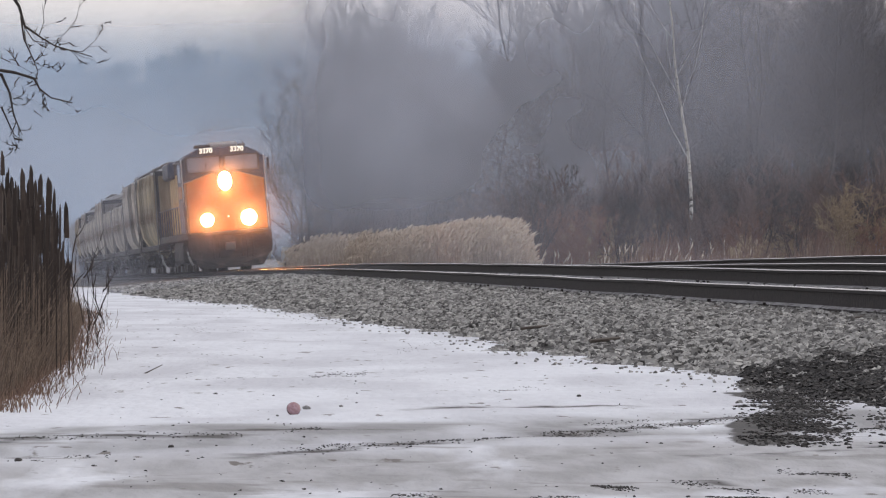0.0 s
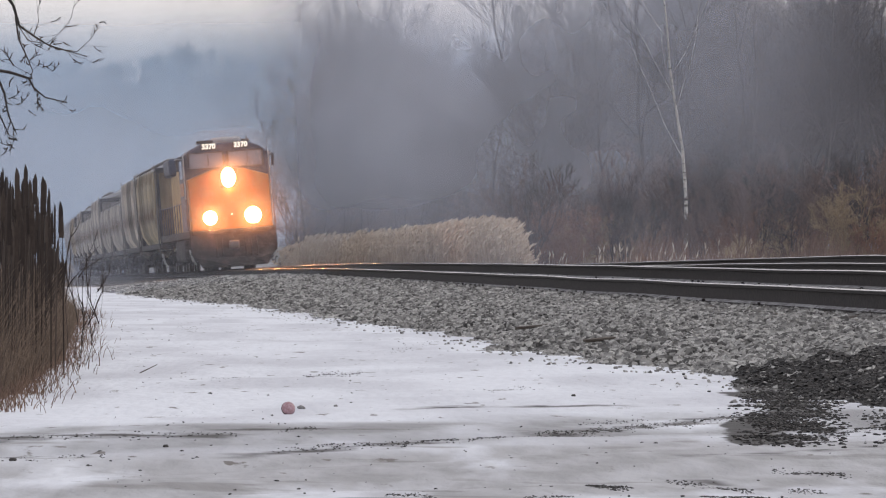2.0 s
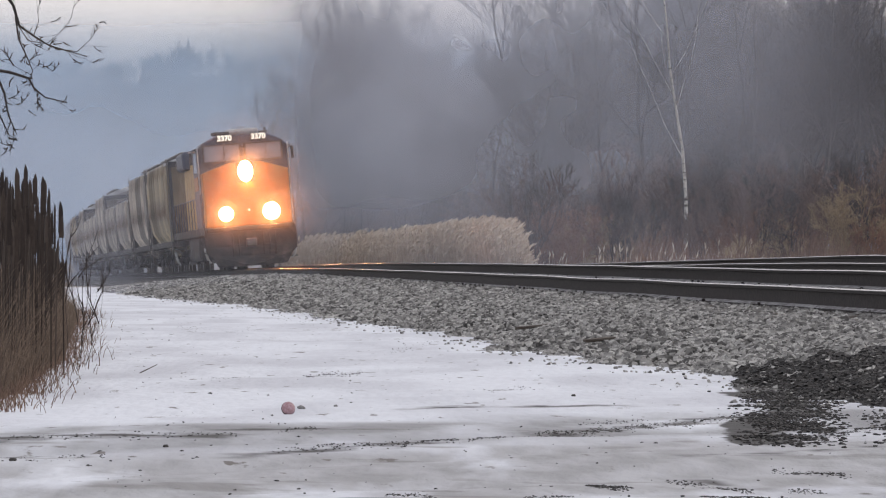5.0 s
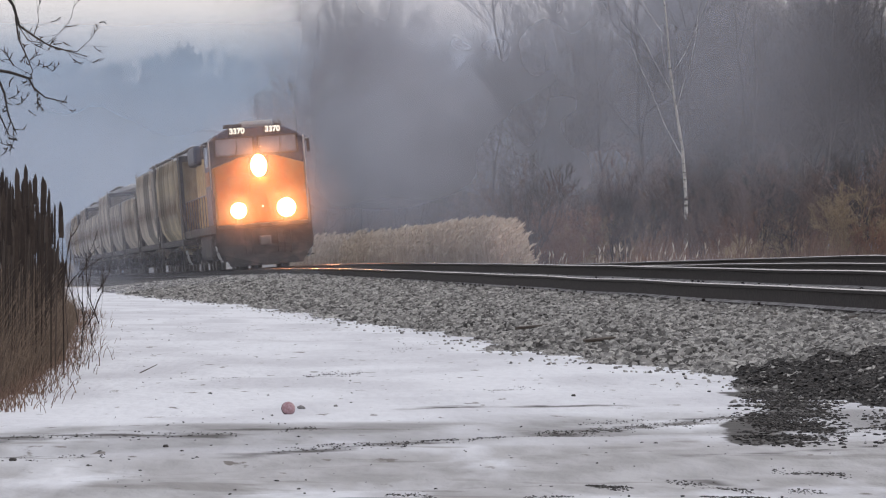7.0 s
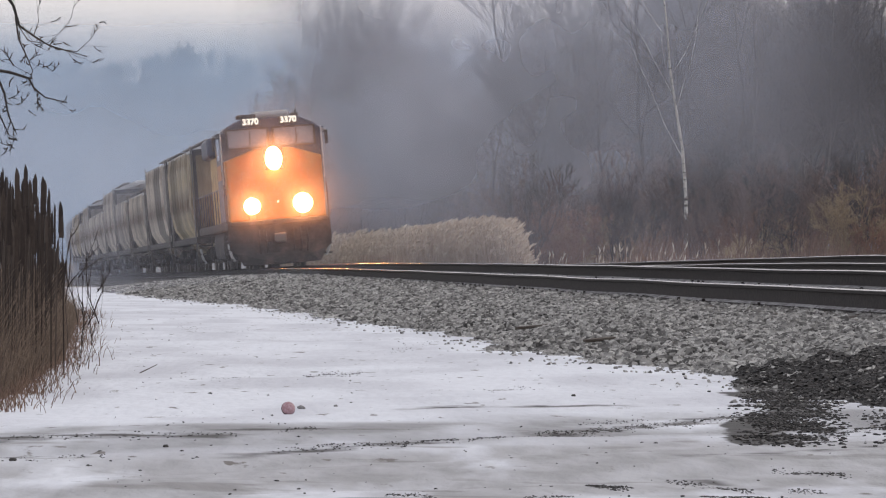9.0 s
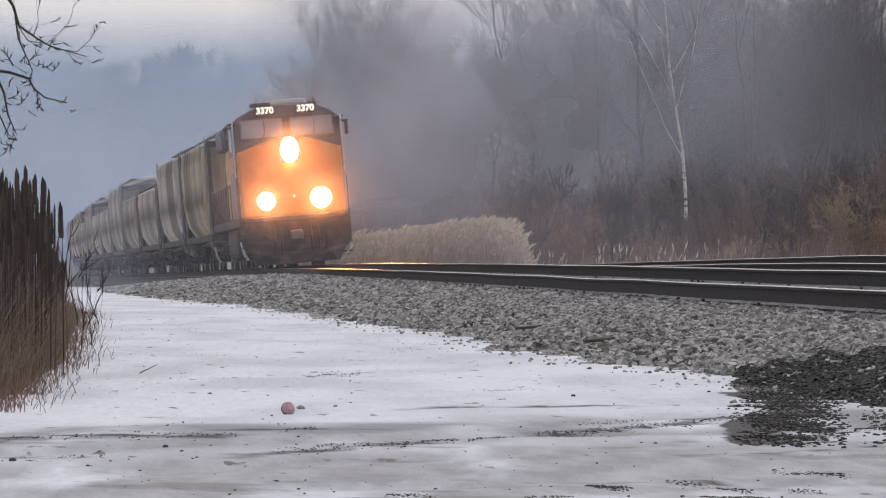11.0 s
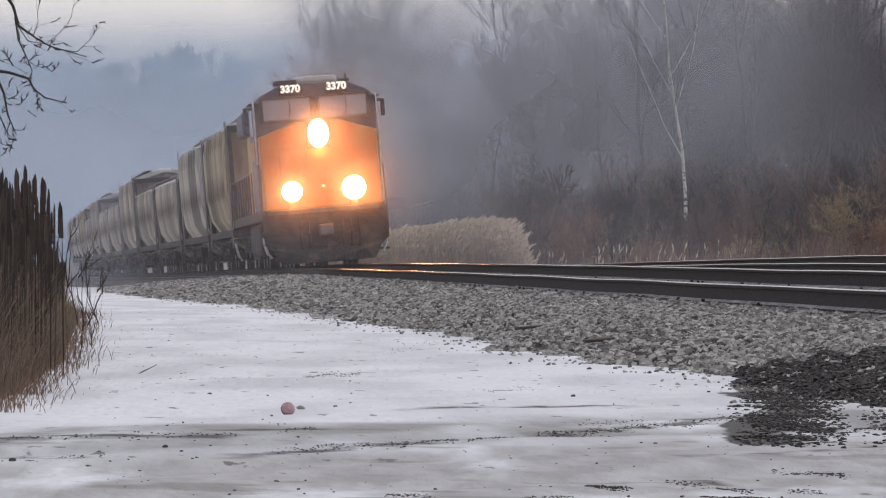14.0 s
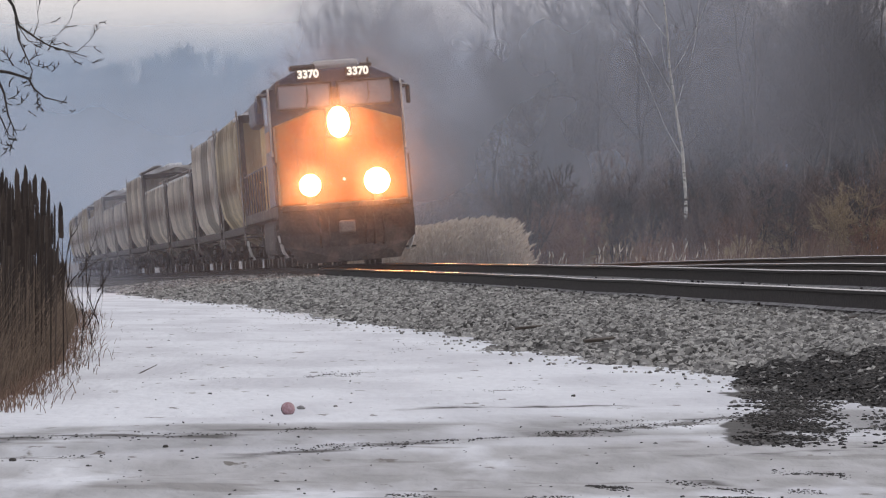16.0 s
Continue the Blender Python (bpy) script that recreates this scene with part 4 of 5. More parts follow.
def blades(rows, material, name, label, category, parent=None, plume=None, head=None):
    """Stems as thin three-sided spikes with bent tops; each row is (x, y, z, height, radius, lean x, lean y)."""
    verts, faces = [], []

    def spike(p0, p1, p2, r0, r1, r2):
        k = len(verts)
        for p, r in ((p0, r0), (p1, r1), (p2, r2)):
            for i in range(3):
                t = 2.094 * i + p0[0] * 50
                verts.append((p[0] + r * math.cos(t), p[1] + r * math.sin(t), p[2]))
        for j in (0, 3):
            for i in range(3):
                a, b = k + j + i, k + j + (i + 1) % 3
                faces.append((a, b, b + 3, a + 3))

    for x, y, z, h, r, lx, ly in rows:
        p0, p1, p2 = (x, y, z), (x + lx * 0.4 * h, y + ly * 0.4 * h, z + h * 0.6), (x + lx * h, y + ly * h, z + h)
        spike(p0, p1, p2, r, r * 0.8, r * 0.35)
        if plume and rnd.random() < plume:
            q = (p2[0] + lx * 0.12 + 0.02, p2[1], p2[2] + 0.10)
            e = (p2[0] + lx * 0.3 + rnd.uniform(-0.05, 0.09), p2[1], p2[2] + 0.26)
            spike(p2, q, e, r * 0.6, r * 3.2, r * 0.3)
        if head and rnd.random() < head:
            q = (p2[0], p2[1], p2[2] + 0.05)
            spike((p2[0], p2[1], p2[2] - rnd.uniform(0.08, 0.34)), p2, q, r * rnd.uniform(2.4, 4.2), r * rnd.uniform(2.2, 3.8), r * 0.6)
    ob = raw(name, verts, faces, material, parent)
    return tagged(ob, label, category, kind="stuff")


def plumes(tips, material, parent):
    """Feathery seed heads: each a small spray of bent wisps."""
    segs = []
    for p, r in tips:
        d = Vector((rnd.gauss(0.25, 0.35), rnd.gauss(0, 0.3), 1)).normalized()
        n = r * rnd.uniform(0.8, 1.3)
        q = p + d * n
        segs.append((p, p.lerp(q, 0.45), 0.018, 0.055))
        segs.append((p.lerp(q, 0.45), q + Vector((n * 0.25, 0, -n * 0.08)), 0.055, 0.008))
        for _ in range(2):
            segs.append((p.lerp(q, 0.3), p.lerp(q, 0.75) + Vector((rnd.gauss(0.03, 0.09), rnd.gauss(0, 0.07), 0)), 0.03, 0.006))
    v, f = tubes(segs, 3)
    ob = raw("plumes", v, f, material, parent)
    ob["kind"], ob["label"] = "stuff", "pale feathery seed heads"


rows, tips = [], []
for i in range(31000):
    y = 150 + 108 * rnd.random()
    x0 = line_x(y) + 7.4
    x1 = at(940 - abs(rnd.gauss(0, 40)), y)
    if x1 < x0:
        continue
    x = x0 + (x1 - x0) * rnd.random()
    px = 784 + x / y * F
    if rnd.random() > np.interp(px, [850, 945], [1.0, 0.15]):
        continue
    clump = noise.noise((x * 0.55, y * 0.10, 4.0)) + 0.5 * noise.noise((x * 1.7, y * 0.3, 9.0))
    h = float(np.interp(px, [490, 560, 600, 760, 880, 915, 945], [1.5, 2.0, 2.1, 2.25, 2.5, 1.75, 0.6])) * (rnd.uniform(0.50, 1.04) + 0.16 * clump) * (y / 200) ** 0.7
    lx, ly = rnd.gauss(0.05, 0.10), rnd.gauss(0, 0.06)
    z = ground_z(x, y) - 0.1
    rows.append((x, y, z, h, rnd.uniform(0.009, 0.016), lx, ly))
    if rnd.random() < 0.62:
        tips.append((Vector((x + lx * h, y + ly * h, z + h * 0.97)), rnd.uniform(0.18, 0.34)))
bed = blades(rows, M_REED_STEM, "reed_bed", "tall pale dry reeds with feathery plumes", "reeds")
plumes(tips, M_REED, bed)
rows = []
for i in range(22000):
    y = 95 + 100 * rnd.random()
    x = line_x(y) + rnd.uniform(8.6, 30)
    px = 784 + x / y * F
    if px > 1660 or px < 850:
        continue
    clump = noise.noise((x * 0.5, y * 0.12, 2.0))
    h = (0.45 + 1.5 * max(0, clump)) * rnd.uniform(0.35, 1.25) * (y / 140)
    rows.append((x, y, ground_z(x, y) - 0.05, h, rnd.uniform(0.008, 0.016), rnd.gauss(0.05, 0.15), rnd.gauss(0, 0.1)))
blades(rows, M_RUST_GRASS, "weed_strip", "rusty brown dry weeds beside the far track", "weeds", plume=0.02)
rows = []
for i in range(130):
    y = 140 + 45 * rnd.random()
    px = rnd.choice([rnd.gauss(1090, 60), rnd.gauss(1290, 35), rnd.gauss(985, 40), rnd.gauss(1160, 30)])
    x = at(px, y)
    if x < line_x(y) + 9:
        continue
    rows.append((x, y, ground_z(x, y), rnd.uniform(0.35, 1.05), 0.010, rnd.gauss(0.04, 0.1), 0))
blades(rows, M_REED, "reed_tufts", "scattered pale reed tufts among brown weeds", "reeds", plume=0.9)

# ---- dark cattails and brown grass close by the snowy lane
def edge_x(y):
    return float(np.interp(y, [24, 26.4, 31, 37, 46, 62, 75], [-2.38, -2.48, -2.64, -2.90, -3.55, -4.65, -5.6]))


rows = []
for i in range(600):
    y = 30 + 22 * rnd.random() ** 1.4
    x = edge_x(y) - 0.12 - abs(rnd.gauss(0, 0.55))
    px = 784 + x / y * F
    if px < -60:
        continue
    top = np.interp(px, [-60, 10, 75, 110, 150], [318, 325, 335, 395, 470]) - 26 + abs(rnd.gauss(0, 45)) + 150 * abs(noise.noise((px * 0.055, 0.5, 0)))
    h = (440 - top) / F * y + EYE - ground_z(x, y)
    if h > 0.3:
        rows.append((x, y, ground_z(x, y) - 0.03, h, rnd.uniform(0.003, 0.0055), rnd.gauss(0.0, 0.03), 0))
for px, top in ((2, 272), (26, 303), (45, 297), (64, 313), (73, 318), (97, 362), (90, 370), (113, 388), (34, 322), (12, 330)):
    y = 33 + rnd.random()
    x = at(px, y)
    rows.append((x, y, ground_z(x, y) - 0.03, (440 - top) / F * y + EYE - ground_z(x, y), 0.0062, rnd.gauss(0, 0.012), 0))
blades(rows, M_CATTAIL, "cattail_stand", "dark dead cattails with ragged seed heads", "cattails", head=0.85)
rows = []
for i in range(19000):
    y = 26.0 + abs(rnd.gauss(0, 0.5)) + 34 * rnd.random() ** 1.7
    x = edge_x(y) - abs(rnd.gauss(0, 0.5)) - 0.03
    px = 784 + x / y * F
    if px < -80:
        continue
    depth = edge_x(y) - x
    h = 0.82 * rnd.uniform(0.25, 1.0) * min(1.0, 0.22 + depth * 2.0) * float(np.interp(y, [26, 29, 34, 60], [0.75, 1.1, 1.0, 0.9]))
    rows.append((x, y, ground_z(x, y) - 0.02, h, rnd.uniform(0.0016, 0.0038), rnd.gauss(0.03, 0.2), rnd.gauss(0, 0.15)))
blades(rows, M_STALK, "brown_grass", "dense dead brown grass at the foot of cattails", "dry grass")
rows = []
for i in range(1900):
    y = 26 + 40 * rnd.random() ** 1.4
    x = edge_x(y) + abs(rnd.gauss(0, 0.15)) - 0.08
    rows.append((x, y, ground_z(x, y) - 0.02, rnd.uniform(0.02, 0.14), rnd.uniform(0.002, 0.004), rnd.gauss(0.1, 0.4), rnd.gauss(0, 0.3)))
blades(rows, M_RUST_GRASS, "grass_fringe", "short straw-coloured grass poking through snow", "dry grass")
# a few weedy stems that reach out over the snow
for i, (px, y, h, lx) in enumerate(((128, 34, 1.05, 0.06), (140, 35, 0.95, 0.16), (150, 36, 0.75, 0.28), (120, 34, 1.15, 0.02), (134, 35, 0.8, 0.2))):
    r2 = random.Random(70 + i)
    out = [[], [], []]
    grow(r2, out, Vector((0, 0, 0)), Vector((lx, 0, 1)), h * 0.85, 0.0030, 0, 3, 0.0, 0.35, (2, 3), 6, 0.08)
    v, f = tubes([s for lv in out for s in lv], 4)
    ob = tagged(raw("weed_stem", v, f, M_CATTAIL), "thin dark branching weed stem beside the cattails", "weed", group="weed stems")
    x = at(px, y)
    ob.matrix_basis = pose(x, y, ground_z(x, y) - 0.02)

# ---- tree that hangs over the lane: trunk outside the view, limbs reaching in
def overhang():
    root = tagged(new("overhanging_tree"), "bare dark twigs of a tree hanging over the lane", "tree")
    y0 = 36.0
    z = lambda py: EYE + (440 - py) / F * y0
    r2 = random.Random(3)
    base = Vector((at(-260, y0), y0, ground_z(at(-260, y0), y0)))
    limbs = [[(-260, 60), (-120, -60), (-10, -40), (22, 10), (32, 45), (62, 66), (88, 82), (152, 100)],
             [(-260, 140), (-120, 110), (-30, 122), (15, 128), (52, 140), (62, 158), (82, 174), (118, 182)],
             [(28, 30), (34, 70), (52, 108), (60, 128), (52, 142)],
             [(-260, 200), (-80, 140), (-8, 132), (8, 165), (16, 205), (32, 240)],
             [(-6, 190), (6, 215), (18, 240), (30, 248)],
             [(32, 46), (48, 72), (82, 78), (105, 62), (128, 34), (136, -10)], [(100, 88), (136, 92), (158, 70), (166, 40)], [(60, 66), (70, 40), (66, 0)]]
    segs, twigs = [(base - Vector((0, 0, 0.2)), Vector((at(-260, y0), y0, z(-250))), 0.16, 0.08)], [[], [], []]
    for j, lm in enumerate(limbs):
        r = 0.018 if j in (0, 1, 3) else 0.008 if j < 5 else 0.0042
        pts = [Vector((at(px, y0), y0 + 0.1 * math.sin(px * 0.05 + j), z(py))) for px, py in lm]
        n = len(pts)
        for i in range(n - 1):
            f0, f1 = i / (n - 1), (i + 1) / (n - 1)
            segs.append((pts[i], pts[i + 1], r * (1 - 0.82 * f0), r * (1 - 0.82 * f1)))
            if lm[i][0] > -60:
                for _ in range(1 if j > 4 else 1 + (i % 2)):
                    d = (pts[i + 1] - pts[i]).normalized()
                    d = (d + Vector((r2.gauss(0.1, 0.5), r2.gauss(0, 0.3), r2.gauss(0.05, 0.5)))).normalized()
                    grow(r2, twigs, pts[i].lerp(pts[i + 1], r2.random()), d, r2.uniform(0.1, 0.32), 0.0024, 0, 3, 0.02, 0.5, (1, 3), 5, 0.2)
    v, f = tubes(segs, 7)
    raw("limb", v, f, M_NEAR_TWIG, root, True)
    v, f = tubes([(a, b, r0, max(r1, 0.0008)) for lv in twigs for a, b, r0, r1 in lv], 4)
    raw("twig_spray", v, f, M_NEAR_TWIG, root)


overhang()

# ---- far wooded ridge
M_RIDGE = worn("far_wood", (0.10, 0.09, 0.085), (0.17, 0.15, 0.14), 0.02, 1.0, dirt=(0.2, 0.18, 0.16), dirt_scale=0.02)
rx, ry = list(np.arange(-420, 900, 2.0)), list(np.arange(1250, 1520, 15.0))
verts = []
for y in ry:
    for x in rx:
        k = (y - 1250) / 270
        h = 56 * (k ** 0.8) * (1 + 0.03 * noise.noise((x * 0.012, 0, 4)) + 0.03 * noise.noise((x * 0.05, 2, 4)))
        h *= float(np.interp(x, [-420, -138, -105, -80, -58, 0, 200, 900], [0.95, 1.0, 1.02, 1.08, 1.07, 1.08, 1.0, 0.9]))
        h += 1.8 * noise.noise((x * 0.07, y * 0.05, 1)) + 1.3 * noise.noise((x * 0.3, y * 0.12, 1)) + 1.2 * noise.noise((x * 0.6, y * 0.5, 1))
        verts.append((x, y, h - 3))
nx = len(rx)
faces = [(j * nx + i, j * nx + i + 1, (j + 1) * nx + i + 1, (j + 1) * nx + i) for j in range(len(ry) - 1) for i in range(nx - 1)]
tagged(raw("backdrop", verts, faces, M_RIDGE, smooth=True), "wooded ridge far behind, blue in the haze", "hill", kind="structure")
ridge_h = np.array([v[2] for v in verts]).reshape(len(ry), nx)
segs, rr = [], random.Random(90)
for i in range(900):                        # leafless crowns along the ridge: a stem and a fan of limbs each
    x = -240 + 330 * rr.random()
    j = rr.choice((len(ry) - 1, len(ry) - 2, len(ry) - 4, len(ry) - 7))
    b = Vector((x, ry[j], float(np.interp(x, rx, ridge_h[j])) - 1.0))
    h = rr.uniform(5, 8) * (1.0 + 0.35 * noise.noise((x * 0.045, 3.0, 0)))
    top = b + Vector((rr.gauss(0, 0.5), 0, h))
    segs.append((b, top, 0.24, 0.08))
    for _ in range(12):
        p = b.lerp(top, rr.uniform(0.25, 0.9))
        d = Vector((rr.gauss(0, 0.55), rr.gauss(0, 0.3), 1)).normalized()
        q = p + d * h * rr.uniform(0.2, 0.42)
        segs.append((p, q, 0.14, 0.07))
        for _ in range(3):
            segs.append((p.lerp(q, rr.uniform(0.3, 0.9)), q + Vector((rr.gauss(0, 0.9), rr.gauss(0, 0.5), rr.gauss(0.3, 0.8))), 0.09, 0.05))
v, f = tubes(segs, 3)
tagged(raw("ridge_trees", v, f, M_RIDGE), "leafless woods along the far hazy ridge", "far woods", kind="stuff")

# ================= mist and smoke =================


def mist(name, x0, x1, y, z1, material, label, z0=-3.0, bend=6.0):
    """A gently waving see-through sheet across the view that stands in for mist."""
    w, n = x1 - x0, 24
    verts, faces = [], []
    for j in range(7):
        for i in range(n + 1):
            u = i / n
            verts.append((w * (u - 0.5), bend * noise.noise((u * 3, j * 0.35, y)), z0 + (z1 - z0) * j / 6))
    for j in range(6):
        for i in range(n):
            k = j * (n + 1) + i
            faces.append((k, k + 1, k + n + 2, k + n + 1))
    ob = tagged(raw(name, verts, faces, material, smooth=True), label, "mist", kind="stuff")
    ob.matrix_basis = pose((x0 + x1) / 2, y, 0)
    return ob


# haze of distance is put into tinted sheets, the far ones coloured bluer
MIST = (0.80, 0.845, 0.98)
mist("mist_veil", -160, 160, 820, 80, vapour("ridge_haze_tint", (0.50, 0.68, 0.92), 0.97, 0.02, -0.3, 0.5, [(2, 31, 44)]), "see-through blue sheet standing in for haze before the far ridge", bend=4)
mist("mist_veil", -60, 60, 380, 26, vapour("valley_haze_tint", (0.66, 0.75, 0.90), 0.55, 0.05, -0.1, 0.6, [(2, 4, 24), (0, -4, 22)]), "see-through blue-grey sheet standing in for haze over the valley", bend=2)
mist("mist_veil", at(395, 255), 60, 255, 24, vapour("wood_mist", MIST, 0.46, 0.07, -0.1, 0.7, [(0, -30, -35.7), (0, -18, 8), (2, 4.5, -2.0)]), "thin mist among the trees", bend=1.5)
mist("mist_veil", at(420, 215), 50, 215, 22, vapour("edge_mist", MIST, 0.42, 0.09, 0.0, 0.7, [(0, -25, -29.5), (0, -12, 6), (2, 4.0, -2.0)]), "thin mist along the wood's edge", bend=1.2)
mist("mist_veil", -9, 28, 128, 14, vapour("reed_mist", MIST, 0.27, 0.16, 0.1, 0.7, [(0, -10, -12.5), (0, -7, 6)]), "thin smoke haze over the reeds", bend=2)

mist("mist_veil", -16, 3, 104, 9, vapour("line_mist", MIST, 0.14, 0.2, 0.0, 0.7, [(0, -1, 9), (2, 1.5, 8)]), "thin mist hanging over the line", z0=-1.0, bend=1.0)
mist("mist_veil", -34, 0, 222, 12, vapour("far_line_mist", MIST, 0.24, 0.2, 0.0, 0.7, [(0, 0, 14), (2, 3, 10)]), "thin mist over the far bend of the line", z0=-2.0, bend=1.0)


def puff(seed, material, shells=(1.0, 0.86, 0.7, 0.52)):
    """A billow of nested crumpled skins."""
    bm = bmesh.new()
    for s in shells:
        r = bmesh.ops.create_icosphere(bm, subdivisions=3, radius=s)
        for v in r["verts"]:
            k = 1 + 0.32 * noise.noise(v.co * 1.3 + Vector((seed * 7.1, s, 0))) + 0.14 * noise.noise(v.co * 3.4 + Vector((seed, s * 3, 5)))
            v.co *= k
    for f in bm.faces:
        f.smooth = True
    me = bpy.data.meshes.new("smoke_puff")
    bm.to_mesh(me)
    bm.free()
    me.materials.append(material)
    return me


M_SOOT = vapour("sooty_smoke", (0.26, 0.25, 0.26), 0.012, 0.5, 0.1, 0.75)
SHAPES = [puff(i, M_SOOT) for i in range(4)]
smoke = []
rnd2 = random.Random(21)
e = -17.0
while e < 15.6:
    old = e < 0
    size = rnd2.uniform(2.2, 4.2) if e < -3 else (rnd2.uniform(0.95, 1.25) if old else rnd2.uniform(0.62, 0.8))
    ob = new("smoke_puff", SHAPES[rnd2.randrange(4)])
    ob.scale = (size, size * 1.1, size)
    tagged(ob, "dark diesel exhaust smoke drifting over the train", "smoke", group="exhaust smoke")
    smoke.append((ob, e, rnd2.uniform(0.7, 1.6), rnd2.uniform(1.1, 1.9) if e < -3 else rnd2.uniform(0.6, 1.6), rnd2.uniform(0, 360), rnd2.uniform(-0.4, 0.4)))
    e += 1.5 if old else 0.5

# ================= small things on the snow =================


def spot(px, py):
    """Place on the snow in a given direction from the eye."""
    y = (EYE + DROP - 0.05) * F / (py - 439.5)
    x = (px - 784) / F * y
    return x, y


pl, sz = [], []
for _ in range(30000):                      # soil spread up the foot of the bank
    y, k = rnd2.uniform(20, 40), rnd2.uniform(0, 0.75)
    p = bank_point(y, k)
    px, py = 784 + F * p.x / p.y, 440 - F * (p.z - EYE) / p.y
    low = np.interp(px, [1290, 1330, 1420, 1500, 1568, 1640], [680, 656, 646, 636, 628, 622]) + 16 * noise.noise((px * 0.03, py * 0.05, 0))
    if px > 1290 and py > low:
        s = rnd2.uniform(0.016, 0.045)
        pl.append((p.x, p.y, p.z + 0.03))
        sz.append(s)
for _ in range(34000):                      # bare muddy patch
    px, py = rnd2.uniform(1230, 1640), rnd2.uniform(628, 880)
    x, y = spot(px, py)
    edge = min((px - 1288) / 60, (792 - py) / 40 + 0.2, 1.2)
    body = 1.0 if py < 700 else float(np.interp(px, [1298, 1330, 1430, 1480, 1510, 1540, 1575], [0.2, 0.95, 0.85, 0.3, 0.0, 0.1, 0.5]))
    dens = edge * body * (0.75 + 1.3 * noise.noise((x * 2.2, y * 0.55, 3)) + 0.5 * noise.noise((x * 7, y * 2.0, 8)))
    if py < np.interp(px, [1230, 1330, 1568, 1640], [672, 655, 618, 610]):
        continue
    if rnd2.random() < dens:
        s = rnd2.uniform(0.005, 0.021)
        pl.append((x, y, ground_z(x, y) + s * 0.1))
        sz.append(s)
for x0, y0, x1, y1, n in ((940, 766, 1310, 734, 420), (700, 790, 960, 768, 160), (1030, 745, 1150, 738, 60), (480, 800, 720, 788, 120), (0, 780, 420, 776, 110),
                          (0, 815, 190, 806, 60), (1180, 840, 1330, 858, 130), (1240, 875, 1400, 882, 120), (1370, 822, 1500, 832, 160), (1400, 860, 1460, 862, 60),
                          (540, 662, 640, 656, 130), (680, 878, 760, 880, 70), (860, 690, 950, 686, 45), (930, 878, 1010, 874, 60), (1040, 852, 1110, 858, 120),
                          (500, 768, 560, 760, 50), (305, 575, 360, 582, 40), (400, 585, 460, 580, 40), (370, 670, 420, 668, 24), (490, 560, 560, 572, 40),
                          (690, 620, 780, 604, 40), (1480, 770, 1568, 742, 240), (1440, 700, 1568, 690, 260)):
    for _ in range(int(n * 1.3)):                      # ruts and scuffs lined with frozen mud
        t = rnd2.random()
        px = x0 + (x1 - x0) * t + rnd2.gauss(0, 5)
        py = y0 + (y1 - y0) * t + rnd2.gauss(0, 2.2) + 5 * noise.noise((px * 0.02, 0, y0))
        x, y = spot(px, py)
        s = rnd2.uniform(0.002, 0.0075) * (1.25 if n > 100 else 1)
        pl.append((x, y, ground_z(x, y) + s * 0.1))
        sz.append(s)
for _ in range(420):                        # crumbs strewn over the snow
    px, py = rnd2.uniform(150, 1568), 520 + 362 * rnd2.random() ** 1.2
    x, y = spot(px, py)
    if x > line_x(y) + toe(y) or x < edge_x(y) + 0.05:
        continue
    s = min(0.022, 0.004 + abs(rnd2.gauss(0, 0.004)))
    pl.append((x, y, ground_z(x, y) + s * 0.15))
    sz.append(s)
tagged(rubble("mud_clods", pl, sz, M_CLOD, 0.5, np.random.default_rng(5)), "dark frozen mud lumps and gravel on snow", "mud", kind="stuff")

# white equipment cabinet on a post beyond the tracks
x, y = at(495, 256), 256
cabinet = tagged(new("trackside_cabinet"), "small white equipment cabinet on a post beside the tracks", "cabinet")
cabinet.matrix_basis = pose(x, y, ground_z(x, y))
zb = EYE - 25 / F * y - ground_z(x, y)
bm = box(bmesh.new(), -0.18, 0.18, -0.14, 0.14, zb, zb + 0.80, 0.015)
part("cabinet_body", bm, M_WHITE, cabinet)
bm = box(bmesh.new(), -0.21, 0.21, -0.17, 0.17, zb + 0.80, zb + 0.84, 0.01)
part("cabinet_lid", bm, M_RAILING, cabinet)
bm = cyl(bmesh.new(), (0, 0, -0.1), (0, 0, zb), 0.045)
part("post", bm, M_STEEL, cabinet)

# pink ball
M_PINK = worn("scuffed_pink_rubber", (0.36, 0.19, 0.21), (0.5, 0.34, 0.36), 20, 0.6, dirt=(0.18, 0.12, 0.12), dirt_scale=14)
bm = bmesh.new()
bmesh.ops.create_icosphere(bm, subdivisions=3, radius=0.037)
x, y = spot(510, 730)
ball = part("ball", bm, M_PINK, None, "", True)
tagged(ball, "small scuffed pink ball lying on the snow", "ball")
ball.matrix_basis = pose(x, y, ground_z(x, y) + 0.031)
bm = bmesh.new()
res = bmesh.ops.create_cone(bm, cap_ends=True, segments=16, radius1=0.0377, radius2=0.0377, depth=0.009)
part("band", bm, M_CLOD, ball, "dark band").matrix_basis = pose(0, 0, 0, 60, 30, 0)


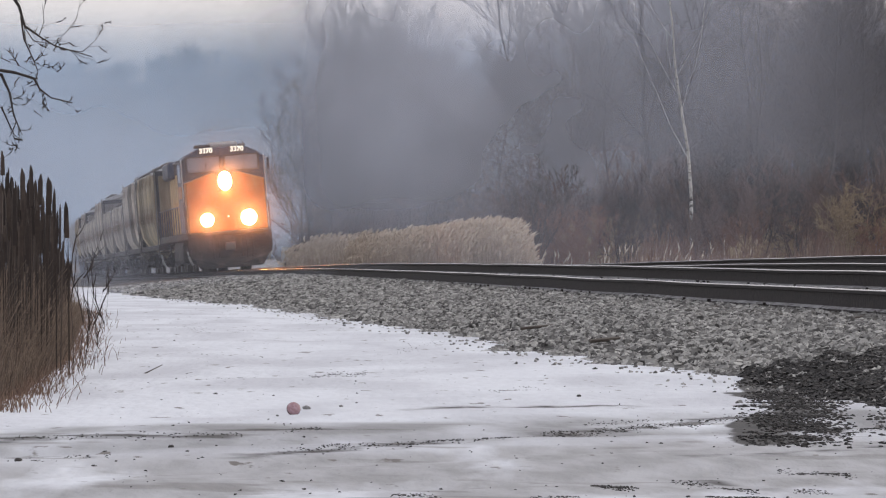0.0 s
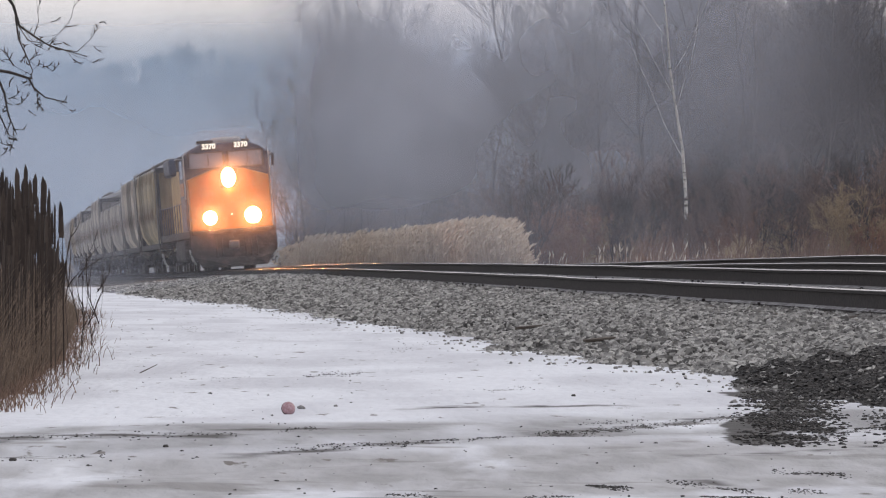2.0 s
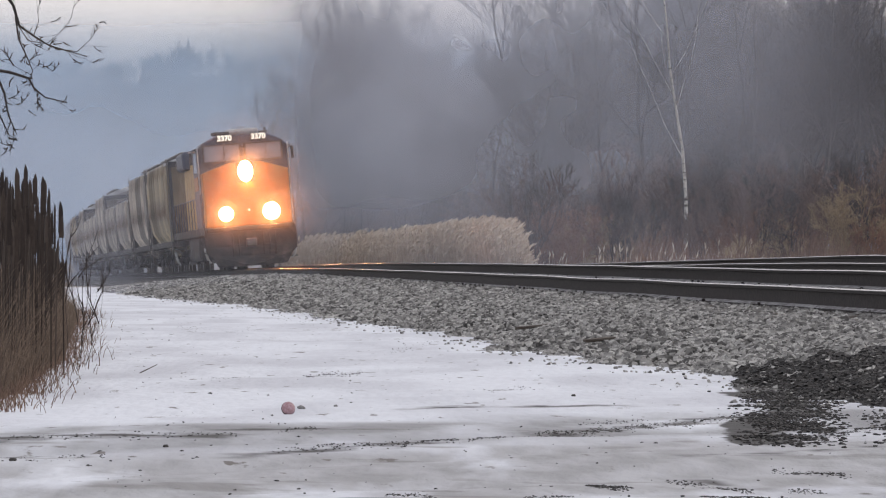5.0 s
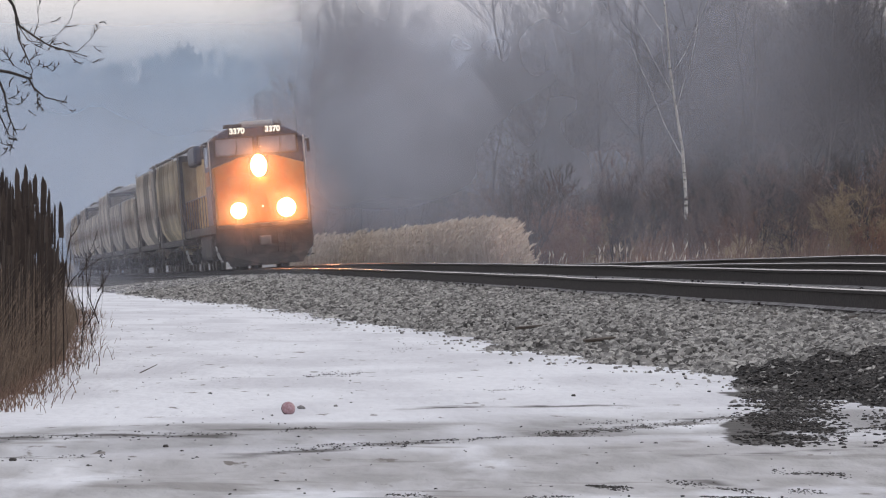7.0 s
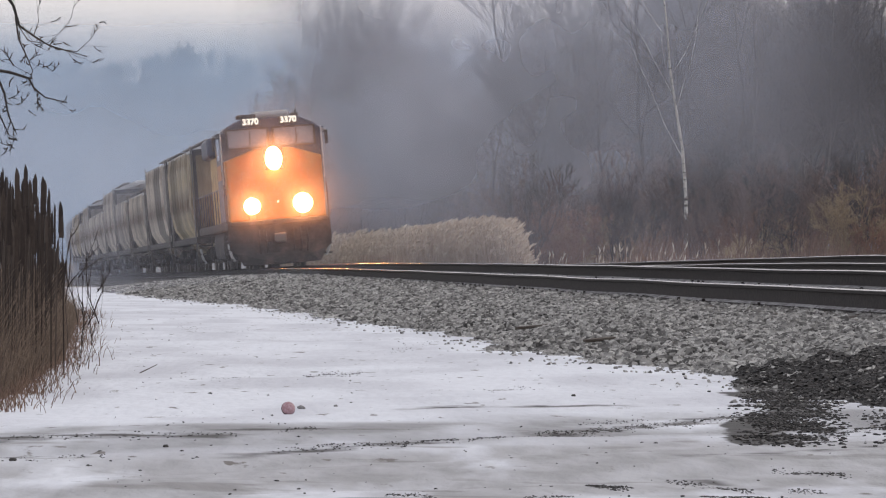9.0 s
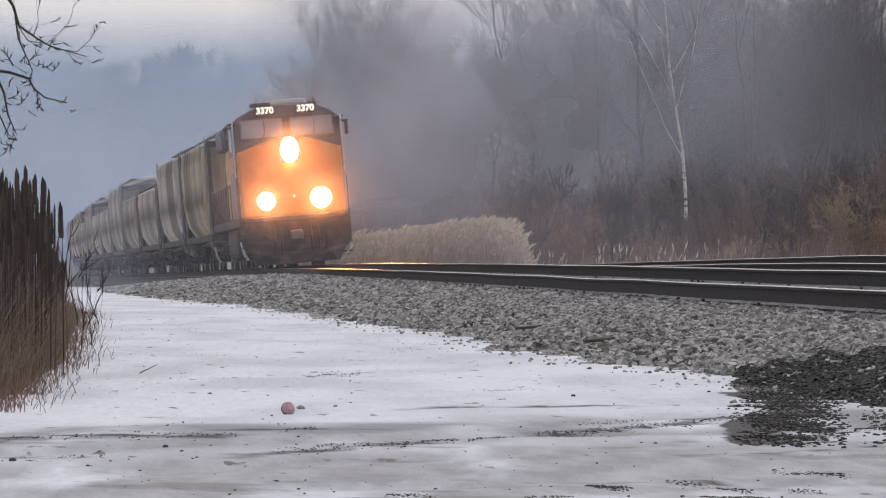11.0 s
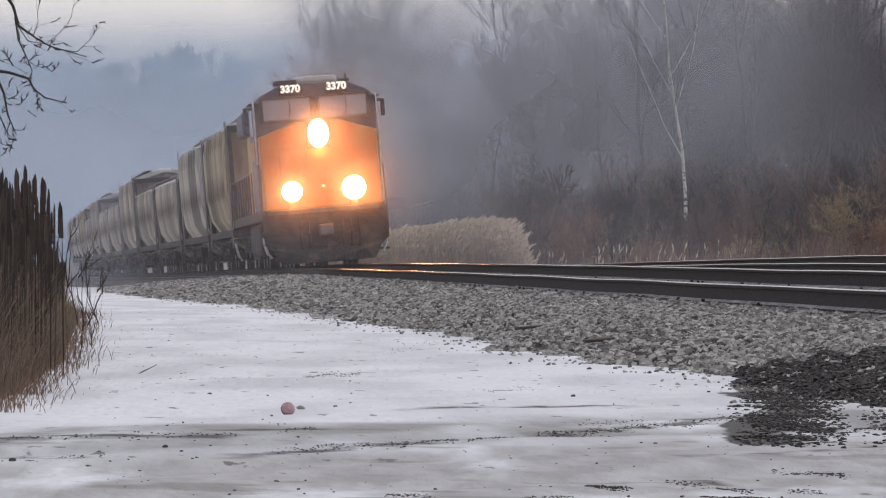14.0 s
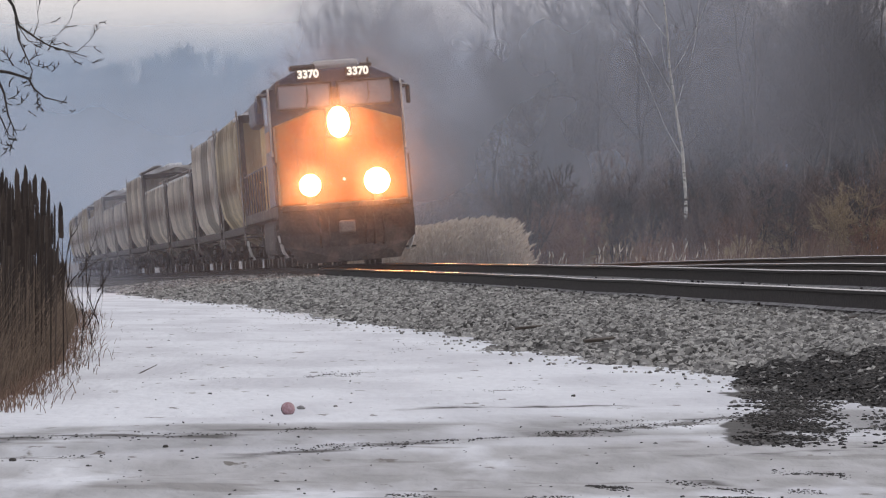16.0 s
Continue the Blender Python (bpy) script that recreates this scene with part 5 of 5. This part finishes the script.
def old_board(px, py, k, length, rz, label):
    """Weathered board lying on the bank."""
    bm = box(bmesh.new(), -length / 2, length / 2, -0.04, 0.04, -0.012, 0.012, 0.004)
    for v in bm.verts:
        v.co.z += 0.01 * math.sin(v.co.x * 5)
        v.co.y += 0.006 * noise.noise(v.co * 9)
    ob = tagged(part("old_board", bm, M_TIE), label, "board", group="boards on the ballast")
    best = min((abs(784 + F * p.x / p.y - px) + abs(440 - F * (p.z - EYE) / p.y - py), p) for p in
               (bank_point(yy, kk) for yy in np.arange(30, 75, 0.5) for kk in np.arange(0.02, 1, 0.04)))[1]
    ob.matrix_basis = Matrix.Translation(best + Vector((0, 0, 0.045))) @ pose(0, 0, 0, 4, -3, rz)


old_board(945, 588, 0, 0.36, -8, "weathered dark board lying on grey ballast")
old_board(1062, 609, 0, 0.26, 12, "short weathered stick lying on grey ballast")



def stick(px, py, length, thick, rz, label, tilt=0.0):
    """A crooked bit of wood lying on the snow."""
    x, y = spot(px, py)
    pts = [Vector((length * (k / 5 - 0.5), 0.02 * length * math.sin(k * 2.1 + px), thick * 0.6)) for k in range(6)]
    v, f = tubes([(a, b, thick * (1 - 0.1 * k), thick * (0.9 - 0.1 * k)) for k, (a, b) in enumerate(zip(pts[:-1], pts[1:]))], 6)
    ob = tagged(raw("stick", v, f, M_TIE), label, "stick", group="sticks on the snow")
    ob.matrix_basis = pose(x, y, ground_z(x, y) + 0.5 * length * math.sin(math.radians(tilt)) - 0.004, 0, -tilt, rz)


stick(262, 655, 0.15, 0.005, 10, "thin broken stick poking out of the snow", 26)
stick(30, 758, 0.16, 0.0025, 8, "fine dry stem lying on the snow")
stick(900, 690, 0.20, 0.004, -20, "short dark twig lying on the snow")
M_PEBBLE = worn("grey_pebble", (0.20, 0.19, 0.19), (0.36, 0.35, 0.34), 14, 0.9)
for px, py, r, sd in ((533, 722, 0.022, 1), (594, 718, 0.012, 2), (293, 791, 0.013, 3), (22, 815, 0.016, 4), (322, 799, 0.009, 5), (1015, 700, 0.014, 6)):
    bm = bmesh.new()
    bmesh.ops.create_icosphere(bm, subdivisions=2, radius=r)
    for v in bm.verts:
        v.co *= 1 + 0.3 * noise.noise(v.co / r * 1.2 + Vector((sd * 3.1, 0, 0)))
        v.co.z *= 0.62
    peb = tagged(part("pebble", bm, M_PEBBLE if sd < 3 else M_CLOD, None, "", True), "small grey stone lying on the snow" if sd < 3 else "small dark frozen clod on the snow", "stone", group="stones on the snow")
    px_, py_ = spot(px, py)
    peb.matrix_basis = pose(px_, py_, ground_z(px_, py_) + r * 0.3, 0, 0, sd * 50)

# ================= what moves =================
# distance of the locomotive's front along the line, by time
TRAIN = [(0.0, 174.5), (0.5, 173.2), (1.0, 172.1), (1.5, 170.9), (2.0, 169.3), (2.5, 167.8), (3.0, 166.2), (3.5, 164.6), (4.0, 163.1), (5.0, 159.7),
         (6.0, 155.8), (6.5, 153.9), (7.0, 151.9), (7.5, 149.8), (8.0, 147.8), (8.5, 145.4), (9.0, 142.9), (10.0, 138.0), (11.0, 133.0), (11.5, 130.4),
         (12.0, 127.7), (12.5, 125.0), (13.0, 122.4), (13.5, 119.7), (14.0, 117.1), (14.5, 114.7), (15.0, 112.4), (15.5, 110.2), (16.0, 108.1)]


def train_y(t):
    if t < 0:
        return 174.5 - 2.4 * t
    return float(np.interp(t, [a for a, _ in TRAIN], [b for _, b in TRAIN]))


def smoke_row(t, e, drift, rise, turn, side):
    """A puff rides in the stack until its time e, then rises, slows and drifts."""
    y = train_y(min(t, e) if t >= e else t)
    m = car_pose(arc(y), 21.8)
    p = m @ Vector((side * 0.3, 10.8, 3.2 if t < e else 3.6))
    a = max(0.0, t - e)
    up = 3.6 * rise * (1 - math.exp(-a / 3.2)) + 0.10 * a
    return pose(p.x + drift * a * 0.5 + side * a * 0.25, p.y + 0.25 * a, p.z + up, 0, 0, turn + 9 * a)


def motions():
    walk(loco, [(t, car_pose(arc(y), 21.8)) for t, y in TRAIN])
    for i, c in enumerate(cars):
        walk(c, [(t, car_pose(arc(y) + 22.2 + i * 18.1, 17.4)) for t, y in TRAIN])
    for ob, e, drift, rise, turn, side in smoke:
        ts = sorted({round(0.5 * k, 1) for k in range(33)} | ({round(e, 1), round(e + 0.2, 1)} if 0 < e < 15.8 else set()))
        walk(ob, [(t, smoke_row(t, e, drift, rise, turn, side)) for t in ts])


motions()
